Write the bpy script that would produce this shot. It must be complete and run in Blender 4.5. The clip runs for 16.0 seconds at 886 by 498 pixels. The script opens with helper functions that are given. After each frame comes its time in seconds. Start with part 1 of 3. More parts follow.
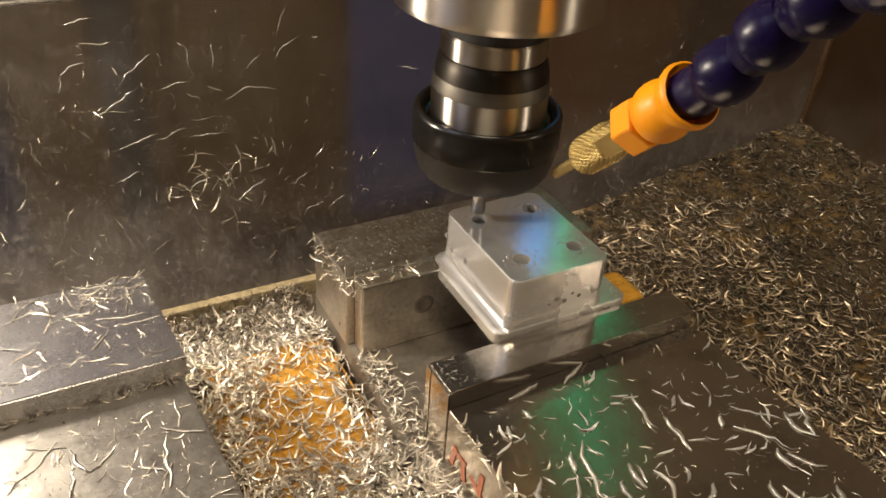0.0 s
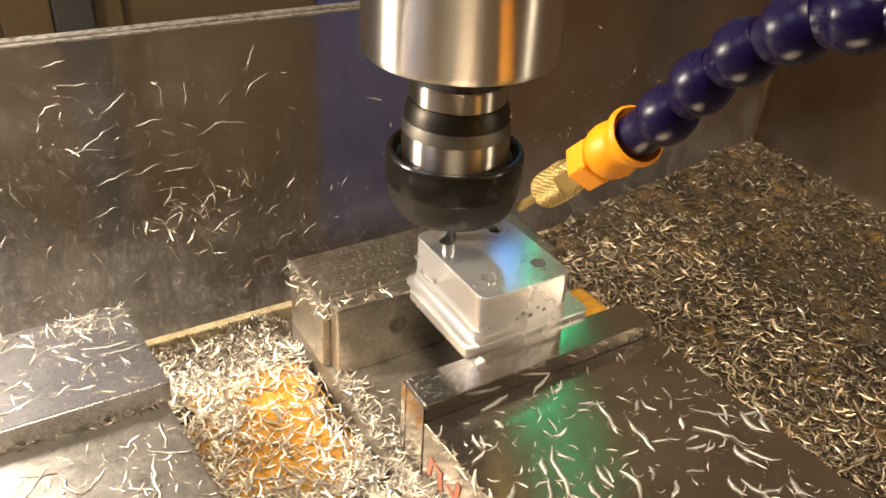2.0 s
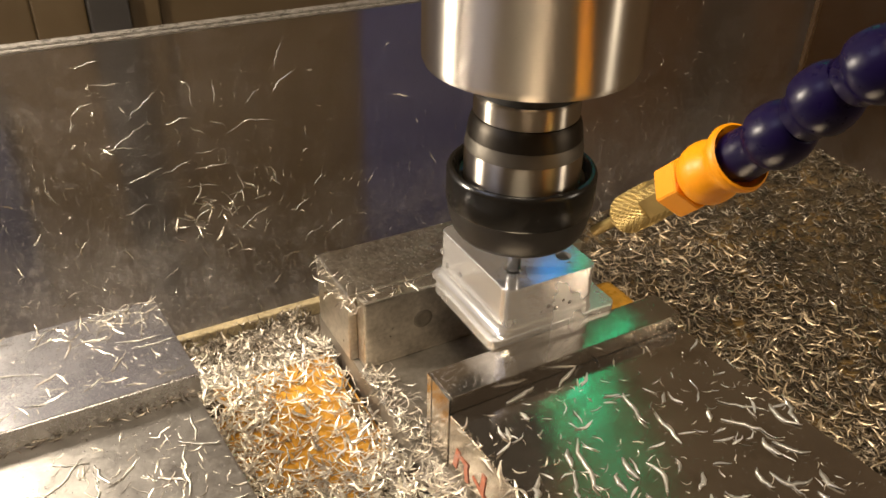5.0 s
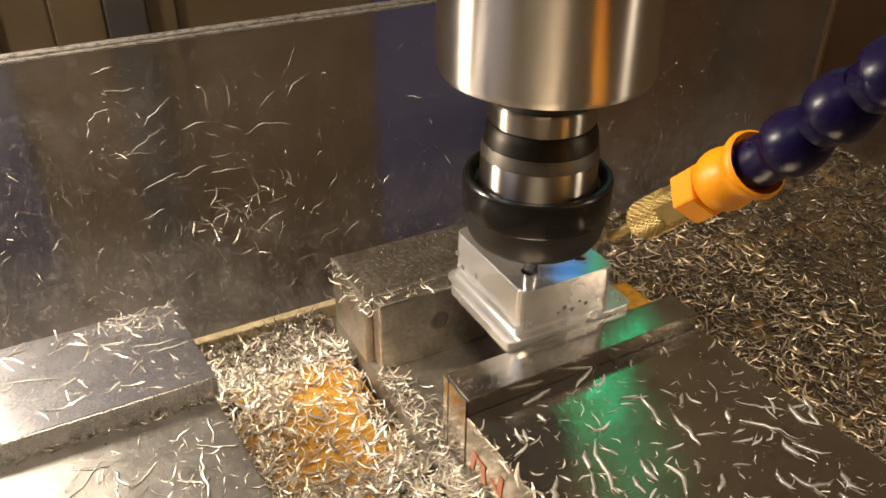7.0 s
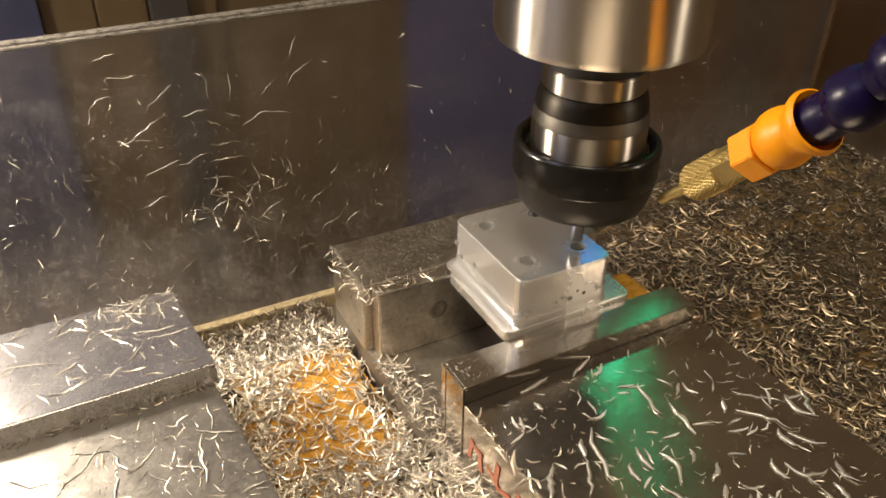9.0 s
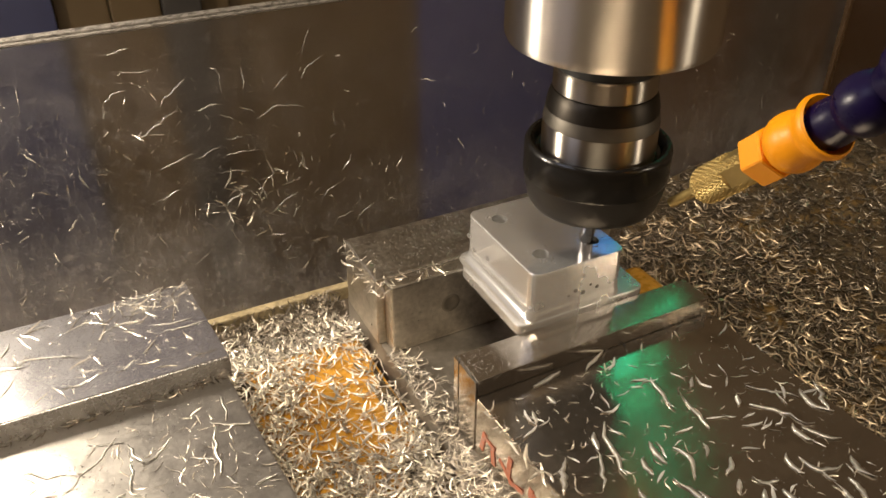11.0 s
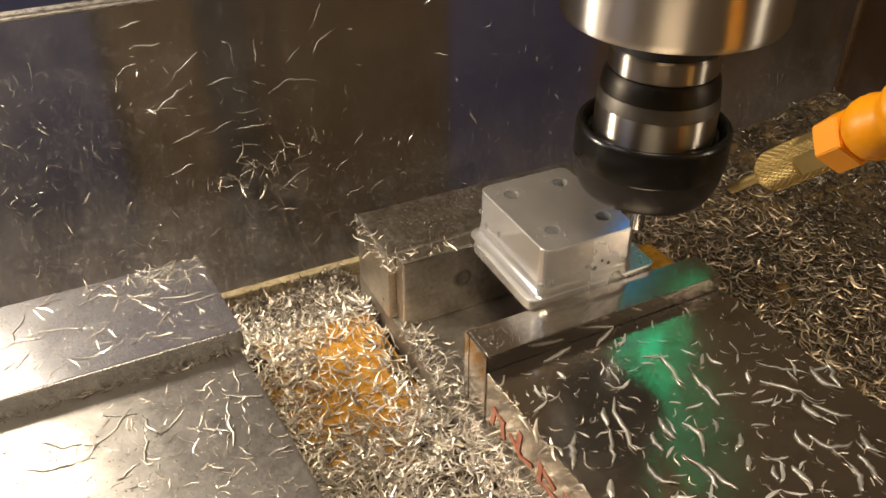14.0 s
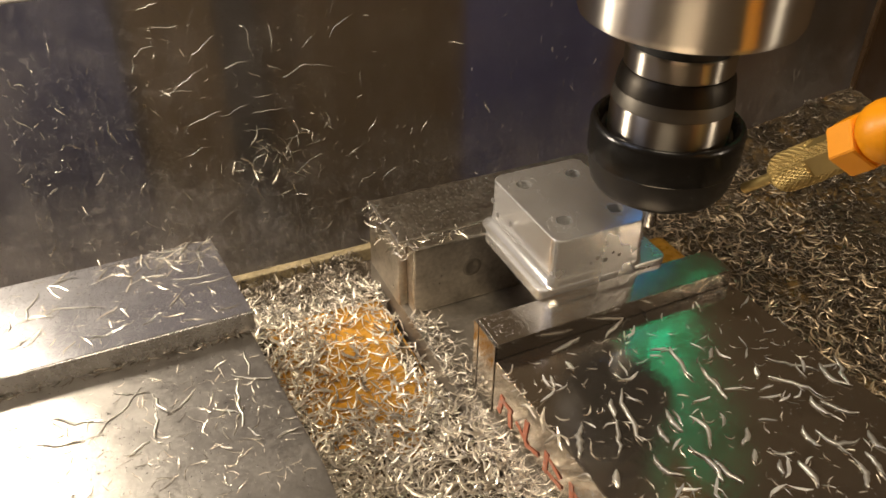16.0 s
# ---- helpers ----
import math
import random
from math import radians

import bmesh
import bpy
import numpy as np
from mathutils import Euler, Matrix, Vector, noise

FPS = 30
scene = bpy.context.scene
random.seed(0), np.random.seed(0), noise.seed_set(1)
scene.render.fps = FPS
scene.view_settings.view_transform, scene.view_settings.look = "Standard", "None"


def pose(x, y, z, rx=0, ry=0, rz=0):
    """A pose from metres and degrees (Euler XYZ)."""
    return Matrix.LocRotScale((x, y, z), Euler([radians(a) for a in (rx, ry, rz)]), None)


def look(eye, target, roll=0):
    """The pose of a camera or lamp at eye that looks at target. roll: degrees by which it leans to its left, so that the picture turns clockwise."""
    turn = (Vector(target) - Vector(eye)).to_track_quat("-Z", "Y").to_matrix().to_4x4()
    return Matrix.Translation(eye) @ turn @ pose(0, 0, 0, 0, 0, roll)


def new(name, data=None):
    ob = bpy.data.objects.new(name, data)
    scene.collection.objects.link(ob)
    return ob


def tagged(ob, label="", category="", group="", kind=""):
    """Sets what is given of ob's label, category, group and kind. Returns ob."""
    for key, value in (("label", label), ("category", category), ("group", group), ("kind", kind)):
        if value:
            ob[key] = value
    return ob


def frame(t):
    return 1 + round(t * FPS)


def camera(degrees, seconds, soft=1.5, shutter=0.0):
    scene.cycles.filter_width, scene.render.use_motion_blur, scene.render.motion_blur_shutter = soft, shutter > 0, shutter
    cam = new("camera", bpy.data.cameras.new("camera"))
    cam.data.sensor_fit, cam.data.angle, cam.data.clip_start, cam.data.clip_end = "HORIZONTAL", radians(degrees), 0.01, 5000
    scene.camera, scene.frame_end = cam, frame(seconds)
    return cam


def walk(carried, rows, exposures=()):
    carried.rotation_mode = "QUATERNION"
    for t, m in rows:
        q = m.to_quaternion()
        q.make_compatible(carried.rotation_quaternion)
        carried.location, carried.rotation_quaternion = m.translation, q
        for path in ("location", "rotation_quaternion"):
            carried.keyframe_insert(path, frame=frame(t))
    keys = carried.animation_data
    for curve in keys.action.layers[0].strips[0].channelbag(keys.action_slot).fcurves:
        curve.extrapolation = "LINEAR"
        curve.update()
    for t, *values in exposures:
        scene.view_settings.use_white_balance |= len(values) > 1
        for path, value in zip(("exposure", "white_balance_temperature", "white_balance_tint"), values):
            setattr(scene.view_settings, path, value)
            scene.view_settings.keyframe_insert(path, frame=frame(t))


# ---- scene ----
cam = camera(57.06, 16.0, soft=1.6, shutter=0.4)
# seconds, x, y, z, then the three angles of pose()
ROWS = [
    (0, -0.09033, -0.21335, 0.25969, 55.652, -3.428, -27.435),
    (0.5, -0.09360, -0.21172, 0.25771, 56.050, -3.037, -29.885),
    (1, -0.09575, -0.21640, 0.25942, 56.371, -3.417, -30.485),
    (1.5, -0.09624, -0.22355, 0.26487, 57.453, -3.432, -31.006),
    (2, -0.09645, -0.22466, 0.26547, 57.744, -2.838, -30.300),
    (2.5, -0.09612, -0.22717, 0.26516, 57.642, -1.978, -28.981),
    (3, -0.09624, -0.22778, 0.26458, 57.719, -1.708, -28.606),
    (5.5, -0.09552, -0.22740, 0.26486, 57.491, -1.078, -28.578),
    (6, -0.09545, -0.22729, 0.26486, 57.460, -0.739, -28.268),
    (6.5, -0.09506, -0.22740, 0.26472, 57.559, -0.574, -28.254),
    (7, -0.09535, -0.22718, 0.26494, 57.614, -0.341, -28.019),
    (7.5, -0.09506, -0.22858, 0.26505, 57.569, -0.275, -28.092),
    (8, -0.09462, -0.22855, 0.26474, 57.638, -0.443, -28.082),
    (8.5, -0.09473, -0.22759, 0.26459, 57.617, -0.778, -27.945),
    (9, -0.09492, -0.22896, 0.26492, 56.988, -0.579, -27.676),
    (11.5, -0.09488, -0.22916, 0.26463, 56.396, -0.069, -26.799),
    (12, -0.09480, -0.23003, 0.26483, 55.747, 0.001, -26.835),
    (12.5, -0.09469, -0.22954, 0.26506, 55.657, 0.007, -26.678),
    (13, -0.09495, -0.22918, 0.26471, 55.671, -0.008, -26.708),
    (13.5, -0.09505, -0.22870, 0.26501, 55.518, -0.163, -26.358),
    (14, -0.09514, -0.22928, 0.26451, 54.894, 0.035, -26.050),
    (14.5, -0.09518, -0.22924, 0.26463, 54.801, 0.000, -26.066),
    (15, -0.09519, -0.23136, 0.26445, 54.777, 0.023, -25.837),
    (15.5, -0.09592, -0.23366, 0.26440, 54.725, -0.369, -25.640),
    (16, -0.09633, -0.23005, 0.26402, 54.251, -0.688, -24.744),
]
walk(cam, [(t, pose(*row)) for t, *row in ROWS],
     exposures=[(0.0, -0.22), (0.6, 0.29), (1.3, 0.54), (3.2, 0.47), (5.3, 0.06), (9.2, -0.03), (11.5, -0.18), (13.0, -0.26), (13.5, -0.35), (15.0, -0.35), (16.0, -0.44)])


# ---- light ----
def area(name, eye, target, size, watts, colour):
    lamp = bpy.data.lights.new(name, "AREA")
    lamp.shape, lamp.size, lamp.energy, lamp.color = "DISK", size, watts, colour
    ob = new(name, lamp)
    ob.matrix_world = look(eye, target)
    return ob


area("work_lamp", (-0.19, 0.091, 0.215), (0.02, -0.03, 0.08), 0.045, 0.95, (1.0, 0.87, 0.70))
area("side_lamp", (0.27, -0.265, 0.225), (0.05, -0.03, 0.15), 0.03, 0.17, (1.0, 0.85, 0.66))
area("room_lamp", (-0.3, -0.5, 1.75), (0.0, 0.0, 0.0), 0.7, 25.0, (1.0, 0.83, 0.605))
# Unseen bluish fill, added to tint the bar and guard.
area("cool_fill", (-0.50, 0.0, 0.60), (-0.1, 0.06, 0.09), 0.30, 0.6, (0.80, 0.82, 1.0))

world = bpy.data.worlds.new("world")
scene.world = world
world.use_nodes = True
world.node_tree.nodes["Background"].inputs[0].default_value = (0.020, 0.014, 0.010, 1)
scene.view_settings.exposure = 0.0


# ---- materials ----
def material(name, colour, rough, metal=0.0, vary=0.15, grain=300.0, stain=25.0, bump=0.1, stretch=(1, 1, 1), aniso=0.0,
             island=0.0, piece=0.0, spec=0.5, coat=0.0, coat_rough=0.08, stain_colour=None, stain_amount=0.0):
    """A principled surface with grain and stains at two sizes (per metre)."""
    m = bpy.data.materials.new(name)
    m.use_nodes = True
    t = m.node_tree
    bsdf = t.nodes["Principled BSDF"]
    link = t.links.new

    def node(kind, **sets):
        n = t.nodes.new(kind)
        for k, v in sets.items():
            n.inputs[k].default_value = v
        return n

    where = t.nodes.new("ShaderNodeTexCoord")
    shift = t.nodes.new("ShaderNodeMapping")
    shift.inputs["Scale"].default_value = stretch
    link(where.outputs["Object"], shift.inputs["Vector"])
    fine = node("ShaderNodeTexNoise", Scale=grain, Detail=4.0)
    link(shift.outputs["Vector"], fine.inputs["Vector"])
    broad = node("ShaderNodeTexNoise", Scale=stain, Detail=5.0, Roughness=0.65)
    link(where.outputs["Object"], broad.inputs["Vector"])
    both = t.nodes.new("ShaderNodeMath")
    both.operation = "ADD"
    link(fine.outputs["Fac"], both.inputs[0])
    link(broad.outputs["Fac"], both.inputs[1])
    span = node("ShaderNodeMapRange")
    for key, v in zip(("From Min", "From Max", "To Min", "To Max"), (0.6, 1.4, 1 - vary, 1 + vary)):
        span.inputs[key].default_value = v
    link(both.outputs[0], span.inputs["Value"])
    scale = t.nodes.new("ShaderNodeVectorMath")
    scale.operation = "SCALE"
    scale.inputs[0].default_value = colour
    link(span.outputs["Result"], scale.inputs["Scale"])
    last = scale.outputs["Vector"]
    for amount, kind, out in ((island, "ShaderNodeNewGeometry", "Random Per Island"), (piece, "ShaderNodeObjectInfo", "Random")):
        if amount:
            rnd = t.nodes.new(kind)
            wide = node("ShaderNodeMapRange")
            wide.inputs["To Min"].default_value, wide.inputs["To Max"].default_value = 1 - amount, 1 + 0.4 * amount
            link(rnd.outputs[out], wide.inputs["Value"])
            more = t.nodes.new("ShaderNodeVectorMath")
            more.operation = "SCALE"
            link(last, more.inputs[0])
            link(wide.outputs["Result"], more.inputs["Scale"])
            last = more.outputs["Vector"]
    if stain_colour:
        blot = node("ShaderNodeTexNoise", Scale=stain * 1.7, Detail=6.0, Roughness=0.7)
        link(where.outputs["Object"], blot.inputs["Vector"])
        edge = node("ShaderNodeMapRange")
        edge.inputs["From Min"].default_value, edge.inputs["From Max"].default_value = 0.52, 0.72
        edge.inputs["To Max"].default_value = stain_amount
        link(blot.outputs["Fac"], edge.inputs["Value"])
        mix = t.nodes.new("ShaderNodeMix")
        mix.data_type = "RGBA"
        link(edge.outputs["Result"], mix.inputs["Factor"])
        link(last, mix.inputs["A"])
        mix.inputs["B"].default_value = (*stain_colour, 1)
        last = mix.outputs["Result"]
    link(last, bsdf.inputs["Base Color"])
    worn = node("ShaderNodeMapRange")
    for key, v in zip(("From Min", "From Max", "To Min", "To Max"), (0.6, 1.4, rough * 0.75, min(1.0, rough * 1.3))):
        worn.inputs[key].default_value = v
    link(both.outputs[0], worn.inputs["Value"])
    link(worn.outputs["Result"], bsdf.inputs["Roughness"])
    bsdf.inputs["Metallic"].default_value = metal
    bsdf.inputs["Specular IOR Level"].default_value = spec
    bsdf.inputs["Coat Weight"].default_value = coat
    bsdf.inputs["Coat Roughness"].default_value = coat_rough
    if aniso:
        bsdf.inputs["Anisotropic"].default_value = aniso
        bsdf.inputs["Anisotropic Rotation"].default_value = 0.25
        turn = t.nodes.new("ShaderNodeTangent")
        turn.direction_type, turn.axis = "RADIAL", "Z"
        link(turn.outputs["Tangent"], bsdf.inputs["Tangent"])
    if bump:
        relief = node("ShaderNodeBump", Strength=bump, Distance=0.0004)
        link(fine.outputs["Fac"], relief.inputs["Height"])
        link(relief.outputs["Normal"], bsdf.inputs["Normal"])
    return m


def glowing(name, colour, strength):
    m = bpy.data.materials.new(name)
    m.use_nodes = True
    bsdf = m.node_tree.nodes["Principled BSDF"]
    bsdf.inputs["Base Color"].default_value = (*colour, 1)
    bsdf.inputs["Emission Color"].default_value = (*colour, 1)
    bsdf.inputs["Emission Strength"].default_value = strength
    return m


def clear_sheet(name, haze, tint):
    """Clear plastic with dried coolant in streaks and spots; glowing mist is painted in as paler film low down and at
    the left.
    """
    m = bpy.data.materials.new(name)
    m.use_nodes = True
    t = m.node_tree
    link = t.links.new
    bsdf = t.nodes["Principled BSDF"]
    bsdf.inputs["Base Color"].default_value = (*tint, 1)
    bsdf.inputs["Transmission Weight"].default_value = 1.0
    bsdf.inputs["Roughness"].default_value = 0.30
    bsdf.inputs["IOR"].default_value = 1.15
    film = t.nodes.new("ShaderNodeBsdfDiffuse")
    film.inputs["Color"].default_value = (0.50, 0.465, 0.45, 1)
    glow_through = t.nodes.new("ShaderNodeBsdfTranslucent")
    glow_through.inputs["Color"].default_value = (0.40, 0.38, 0.40, 1)
    coat = t.nodes.new("ShaderNodeMixShader")
    coat.inputs[0].default_value = 0.3
    link(film.outputs[0], coat.inputs[1])
    link(glow_through.outputs[0], coat.inputs[2])
    where = t.nodes.new("ShaderNodeTexCoord")
    drip = t.nodes.new("ShaderNodeMapping")
    drip.inputs["Scale"].default_value = (1.0, 1.0, 0.7)
    link(where.outputs["Object"], drip.inputs["Vector"])
    total = None
    for size, low, high, top in ((14.0, 0.20, 0.90, haze * 1.2), (70.0, 0.46, 0.74, haze * 1.1), (300.0, 0.56, 0.74, haze * 2.2), (1100.0, 0.60, 0.72, haze * 3.4)):
        noise_node = t.nodes.new("ShaderNodeTexNoise")
        noise_node.inputs["Scale"].default_value, noise_node.inputs["Detail"].default_value = size, 5.0
        link(drip.outputs["Vector"], noise_node.inputs["Vector"])
        cut = t.nodes.new("ShaderNodeMapRange")
        for key, v in zip(("From Min", "From Max", "To Min", "To Max"), (low, high, 0.0, top)):
            cut.inputs[key].default_value = v
        link(noise_node.outputs["Fac"], cut.inputs["Value"])
        if total is None:
            total = cut.outputs["Result"]
        else:
            add = t.nodes.new("ShaderNodeMath")
            add.operation = "ADD"
            link(total, add.inputs[0])
            link(cut.outputs["Result"], add.inputs[1])
            total = add.outputs[0]
    split = t.nodes.new("ShaderNodeSeparateXYZ")
    link(where.outputs["Object"], split.inputs[0])
    # Pale haze painted stronger near the foot, in place of lamplit mist.
    low_down = t.nodes.new("ShaderNodeMapRange")
    for key, v in zip(("From Min", "From Max", "To Min", "To Max"), (0.0, 0.075, 5.5, 0.85)):
        low_down.inputs[key].default_value = v
    link(split.outputs["Z"], low_down.inputs["Value"])
    # Multiplies the painted low haze into the streaks and spots.
    splash = t.nodes.new("ShaderNodeMath")
    splash.operation = "MULTIPLY"
    link(total, splash.inputs[0])
    link(low_down.outputs["Result"], splash.inputs[1])
    # Brightness is also put into the film here, stronger at the left.
    sideways = t.nodes.new("ShaderNodeMapRange")
    for key, v in zip(("From Min", "From Max", "To Min", "To Max"), (-0.125, -0.03, 1.0, 0.36)):
        sideways.inputs[key].default_value = v
    link(split.outputs["X"], sideways.inputs["Value"])
    side_haze = t.nodes.new("ShaderNodeMath")
    side_haze.operation = "MULTIPLY"
    link(splash.outputs[0], side_haze.inputs[0])
    link(sideways.outputs["Result"], side_haze.inputs[1])
    total = side_haze.outputs[0]
    mix = t.nodes.new("ShaderNodeMixShader")
    link(total, mix.inputs[0])
    link(bsdf.outputs[0], mix.inputs[1])
    link(coat.outputs[0], mix.inputs[2])
    link(mix.outputs[0], t.nodes["Material Output"].inputs["Surface"])
    return m


STEEL = material("ground_steel", (0.52, 0.46, 0.39), 0.10, 0.94, 0.18, 900, 40, 0.05, (1, 14, 1), coat=1.0, coat_rough=0.045, stain_colour=(0.20, 0.165, 0.125), stain_amount=0.5)
JAW = material("jaw_steel", (0.52, 0.48, 0.43), 0.10, 0.95, 0.2, 700, 60, 0.09, (10, 1, 1), stain_colour=(0.24, 0.20, 0.16), stain_amount=0.4)
WET_JAW = material("wet_jaw_steel", (0.62, 0.58, 0.52), 0.34, 1.0, 0.3, 500, 70, 0.25, stain_colour=(0.26, 0.22, 0.17), stain_amount=0.5)
BODY = material("oiled_casting", (0.30, 0.27, 0.23), 0.42, 0.8, 0.25, 500, 45, 0.2)
BARE = material("bar_aluminium", (0.60, 0.59, 0.60), 0.27, 0.98, 0.07, 900, 30, 0.04, (1, 10, 1), stain_colour=(0.52, 0.50, 0.49), stain_amount=0.25)
PLATE = material("plate_steel", (0.44, 0.415, 0.375), 0.34, 0.98, 0.12, 900, 110, 0.10, stain_colour=(0.34, 0.31, 0.27), stain_amount=0.35)
MILLED = material("milled_aluminium", (0.88, 0.87, 0.85), 0.24, 0.80, 0.03, 60, 20, 0.0)
MILLED_TOP = material("faced_aluminium", (0.80, 0.81, 0.83), 0.14, 0.80, 0.2, 900, 70, 0.02, (6, 1, 1), coat=0.6, coat_rough=0.05, stain_colour=(0.98, 0.98, 0.97), stain_amount=0.9)
TURNED = material("turned_steel", (0.72, 0.67, 0.60), 0.34, 1.0, 0.05, 300, 20, 0.0, (1, 1, 40), aniso=1.0)
TURNED_FINE = material("ground_collar", (0.50, 0.46, 0.40), 0.34, 1.0, 0.05, 300, 20, 0.0, (1, 1, 40), aniso=1.0)
BLACKED = material("blackened_steel", (0.010, 0.009, 0.008), 0.23, 0.0, 0.12, 300, 60, 0.0, spec=0.45)
# Shoulder steel made darker to hold the shade on its front.
SHADED_RING = material("shaded_shoulder_steel", (0.22, 0.20, 0.17), 0.5, 1.0, 0.15, 300, 40, 0.0, (1, 1, 40), aniso=0.5)
WORN_BLACK = material("worn_black_steel", (0.024, 0.021, 0.018), 0.42, 0.0, 0.2, 300, 60, 0.0, (1, 1, 30), spec=0.4)
# Plain steel darkened to carry the black reflection on the holder.
HOLDER_DARK = material("dark_mirrored_holder_steel", (0.055, 0.048, 0.040), 0.45, 0.9, 0.15, 300, 40, 0.0, (1, 1, 40), aniso=0.6)
# Near-black colour stands in for the shade in the neck groove.
GAP = material("shadow_black_steel", (0.012, 0.011, 0.010), 0.5, 0.0, 0.2, 400, 60, 0.0)
CARBIDE = material("carbide", (0.55, 0.54, 0.52), 0.2, 1.0, 0.1, 900, 100, 0.0)
ORANGE = material("orange_plastic", (1.0, 0.375, 0.004), 0.42, 0.0, 0.05, 900, 60, 0.05, spec=0.4)
BLUE = material("blue_plastic", (0.006, 0.0026, 0.034), 0.30, 0.0, 0.08, 900, 60, 0.03, spec=0.30)
BRASS = material("brass", (0.44, 0.325, 0.125), 0.46, 0.85, 0.15, 1200, 80, 0.1)
CHIP = material("aluminium_chip", (0.88, 0.80, 0.68), 0.34, 0.72, 0.15, 1500, 60, 0.1, island=0.65)
CHIP_BRIGHT = material("clean_chip", (0.90, 0.88, 0.84), 0.36, 0.5, 0.1, 1500, 60, 0.1, island=0.4)
CHIP_ONE = material("aluminium_sliver", (0.90, 0.87, 0.80), 0.32, 0.68, 0.1, 1500, 300, 0.1, piece=0.3)
# Wet grey chips, further darkened in colour for the pile's dim light.
PILE_CHIP = material("wet_dimmed_chip", (0.30, 0.255, 0.20), 0.36, 0.8, 0.55, 900, 16, 0.2, island=0.75)
# Tan oily chips, lightened to carry lamplight on the near pile.
TAN_CHIP = material("oily_lit_chip", (0.76, 0.62, 0.44), 0.34, 0.7, 0.3, 1200, 30, 0.1, island=0.6)
SWARF = material("dark_swarf", (0.09, 0.075, 0.055), 0.5, 0.4, 0.4, 900, 90, 0.2, island=0.6)
# Base painted dark for gaps between chips; amber blots paint warm coolant reflections.
SLUDGE = material("wet_chip_bed", (0.085, 0.062, 0.036), 0.40, 0.2, 0.5, 900, 30, 0.8, spec=0.6, stain_colour=(0.40, 0.24, 0.07), stain_amount=0.85)
BOARD = material("orange_board", (0.62, 0.32, 0.045), 0.28, 0.0, 0.25, 300, 60, 0.2, spec=0.5, stain_colour=(0.32, 0.15, 0.03), stain_amount=0.6)
TABLE = material("machine_table_iron", (0.16, 0.13, 0.10), 0.5, 0.6, 0.3, 300, 30, 0.3)
CREAM = material("cream_strip", (0.42, 0.34, 0.20), 0.5, 0.0, 0.4, 400, 60, 0.3, stain_colour=(0.17, 0.12, 0.07), stain_amount=0.85)
RED = material("red_marking", (0.60, 0.21, 0.12), 0.5, 0.0, 0.3, 700, 300, 0.0, stain_colour=(0.45, 0.40, 0.36), stain_amount=0.8)
SIDE_SHEET = clear_sheet("clear_side_guard", 0.03, (0.90, 0.84, 0.76))
SHEET = clear_sheet("clear_guard", 0.118, (0.93, 0.90, 0.86))
EDGE = material("sawn_plastic_edge", (0.17, 0.155, 0.135), 0.28, 0.0, 0.9, 420, 220, 1.0, (1, 6, 6), spec=0.8)
BROWN = material("brown_enamel", (0.070, 0.036, 0.013), 0.42, 0.0, 0.15, 60, 8, 0.05)
OLIVE = material("olive_enamel", (0.058, 0.038, 0.017), 0.42, 0.0, 0.15, 60, 8, 0.05)
DUSK = material("dark_enamel", (0.040, 0.026, 0.014), 0.45, 0.0, 0.2, 60, 8, 0.0)
SLATE = material("grey_enamel", (0.068, 0.038, 0.016), 0.45, 0.0, 0.2, 60, 8, 0.0)
# The next two blues paint a bluish glow and haze onto plain covers.
NAVY = material("blue_glow_paint", (0.020, 0.022, 0.052), 0.45, 0.0, 0.2, 60, 8, 0.0)
BLUE_GREY = material("blue_grey_glow_paint", (0.040, 0.041, 0.100), 0.45, 0.0, 0.2, 60, 8, 0.0)
# Tan and lilac are for unseen panels that only the metal reflects.
TAN = material("tan_reflector", (0.18, 0.135, 0.085), 0.5, 0.0, 0.2, 60, 6, 0.0)
LILAC = material("lilac_reflector", (0.34, 0.33, 0.42), 0.5, 0.0, 0.15, 60, 6, 0.0)
INK = material("black_cover", (0.020, 0.017, 0.015), 0.5, 0.0, 0.2, 60, 8, 0.0)
PLASTER = material("room_wall_paint", (0.30, 0.22, 0.14), 0.8, 0.0, 0.15, 40, 2, 0.1)
GREEN_LIGHT = glowing("green_light", (0.0, 0.75, 0.36), 0.55)
GREEN_LAMP = glowing("green_lamp", (0.0, 0.80, 0.38), 6.0)
BLUE_LIGHT = glowing("blue_light", (0.05, 0.28, 0.75), 1.1)
DROP = bpy.data.materials.new("coolant_drop")
DROP.use_nodes = True
for key, v in (("Base Color", (0.50, 0.48, 0.45, 1)), ("Roughness", 0.08), ("Metallic", 0.65)):
    DROP.node_tree.nodes["Principled BSDF"].inputs[key].default_value = v

MM = 0.001


# ---- builders, sizes in millimetres ----
def part(name, bm, mat, parent=None, label="", smooth=False):
    mesh = bpy.data.meshes.new(name)
    bm.to_mesh(mesh)
    bm.free()
    mesh.materials.append(mat)
    if smooth:
        mesh.shade_smooth()
        mesh.set_sharp_from_angle(angle=radians(38))
    ob = new(name, mesh)
    ob.parent = parent
    return tagged(ob, label)


def thing(name, x, y, z, label, category, group="", kind=""):
    ob = new(name)
    ob.empty_display_size = 0.01
    ob.location = (x * MM, y * MM, z * MM)
    return tagged(ob, label, category, group, kind)


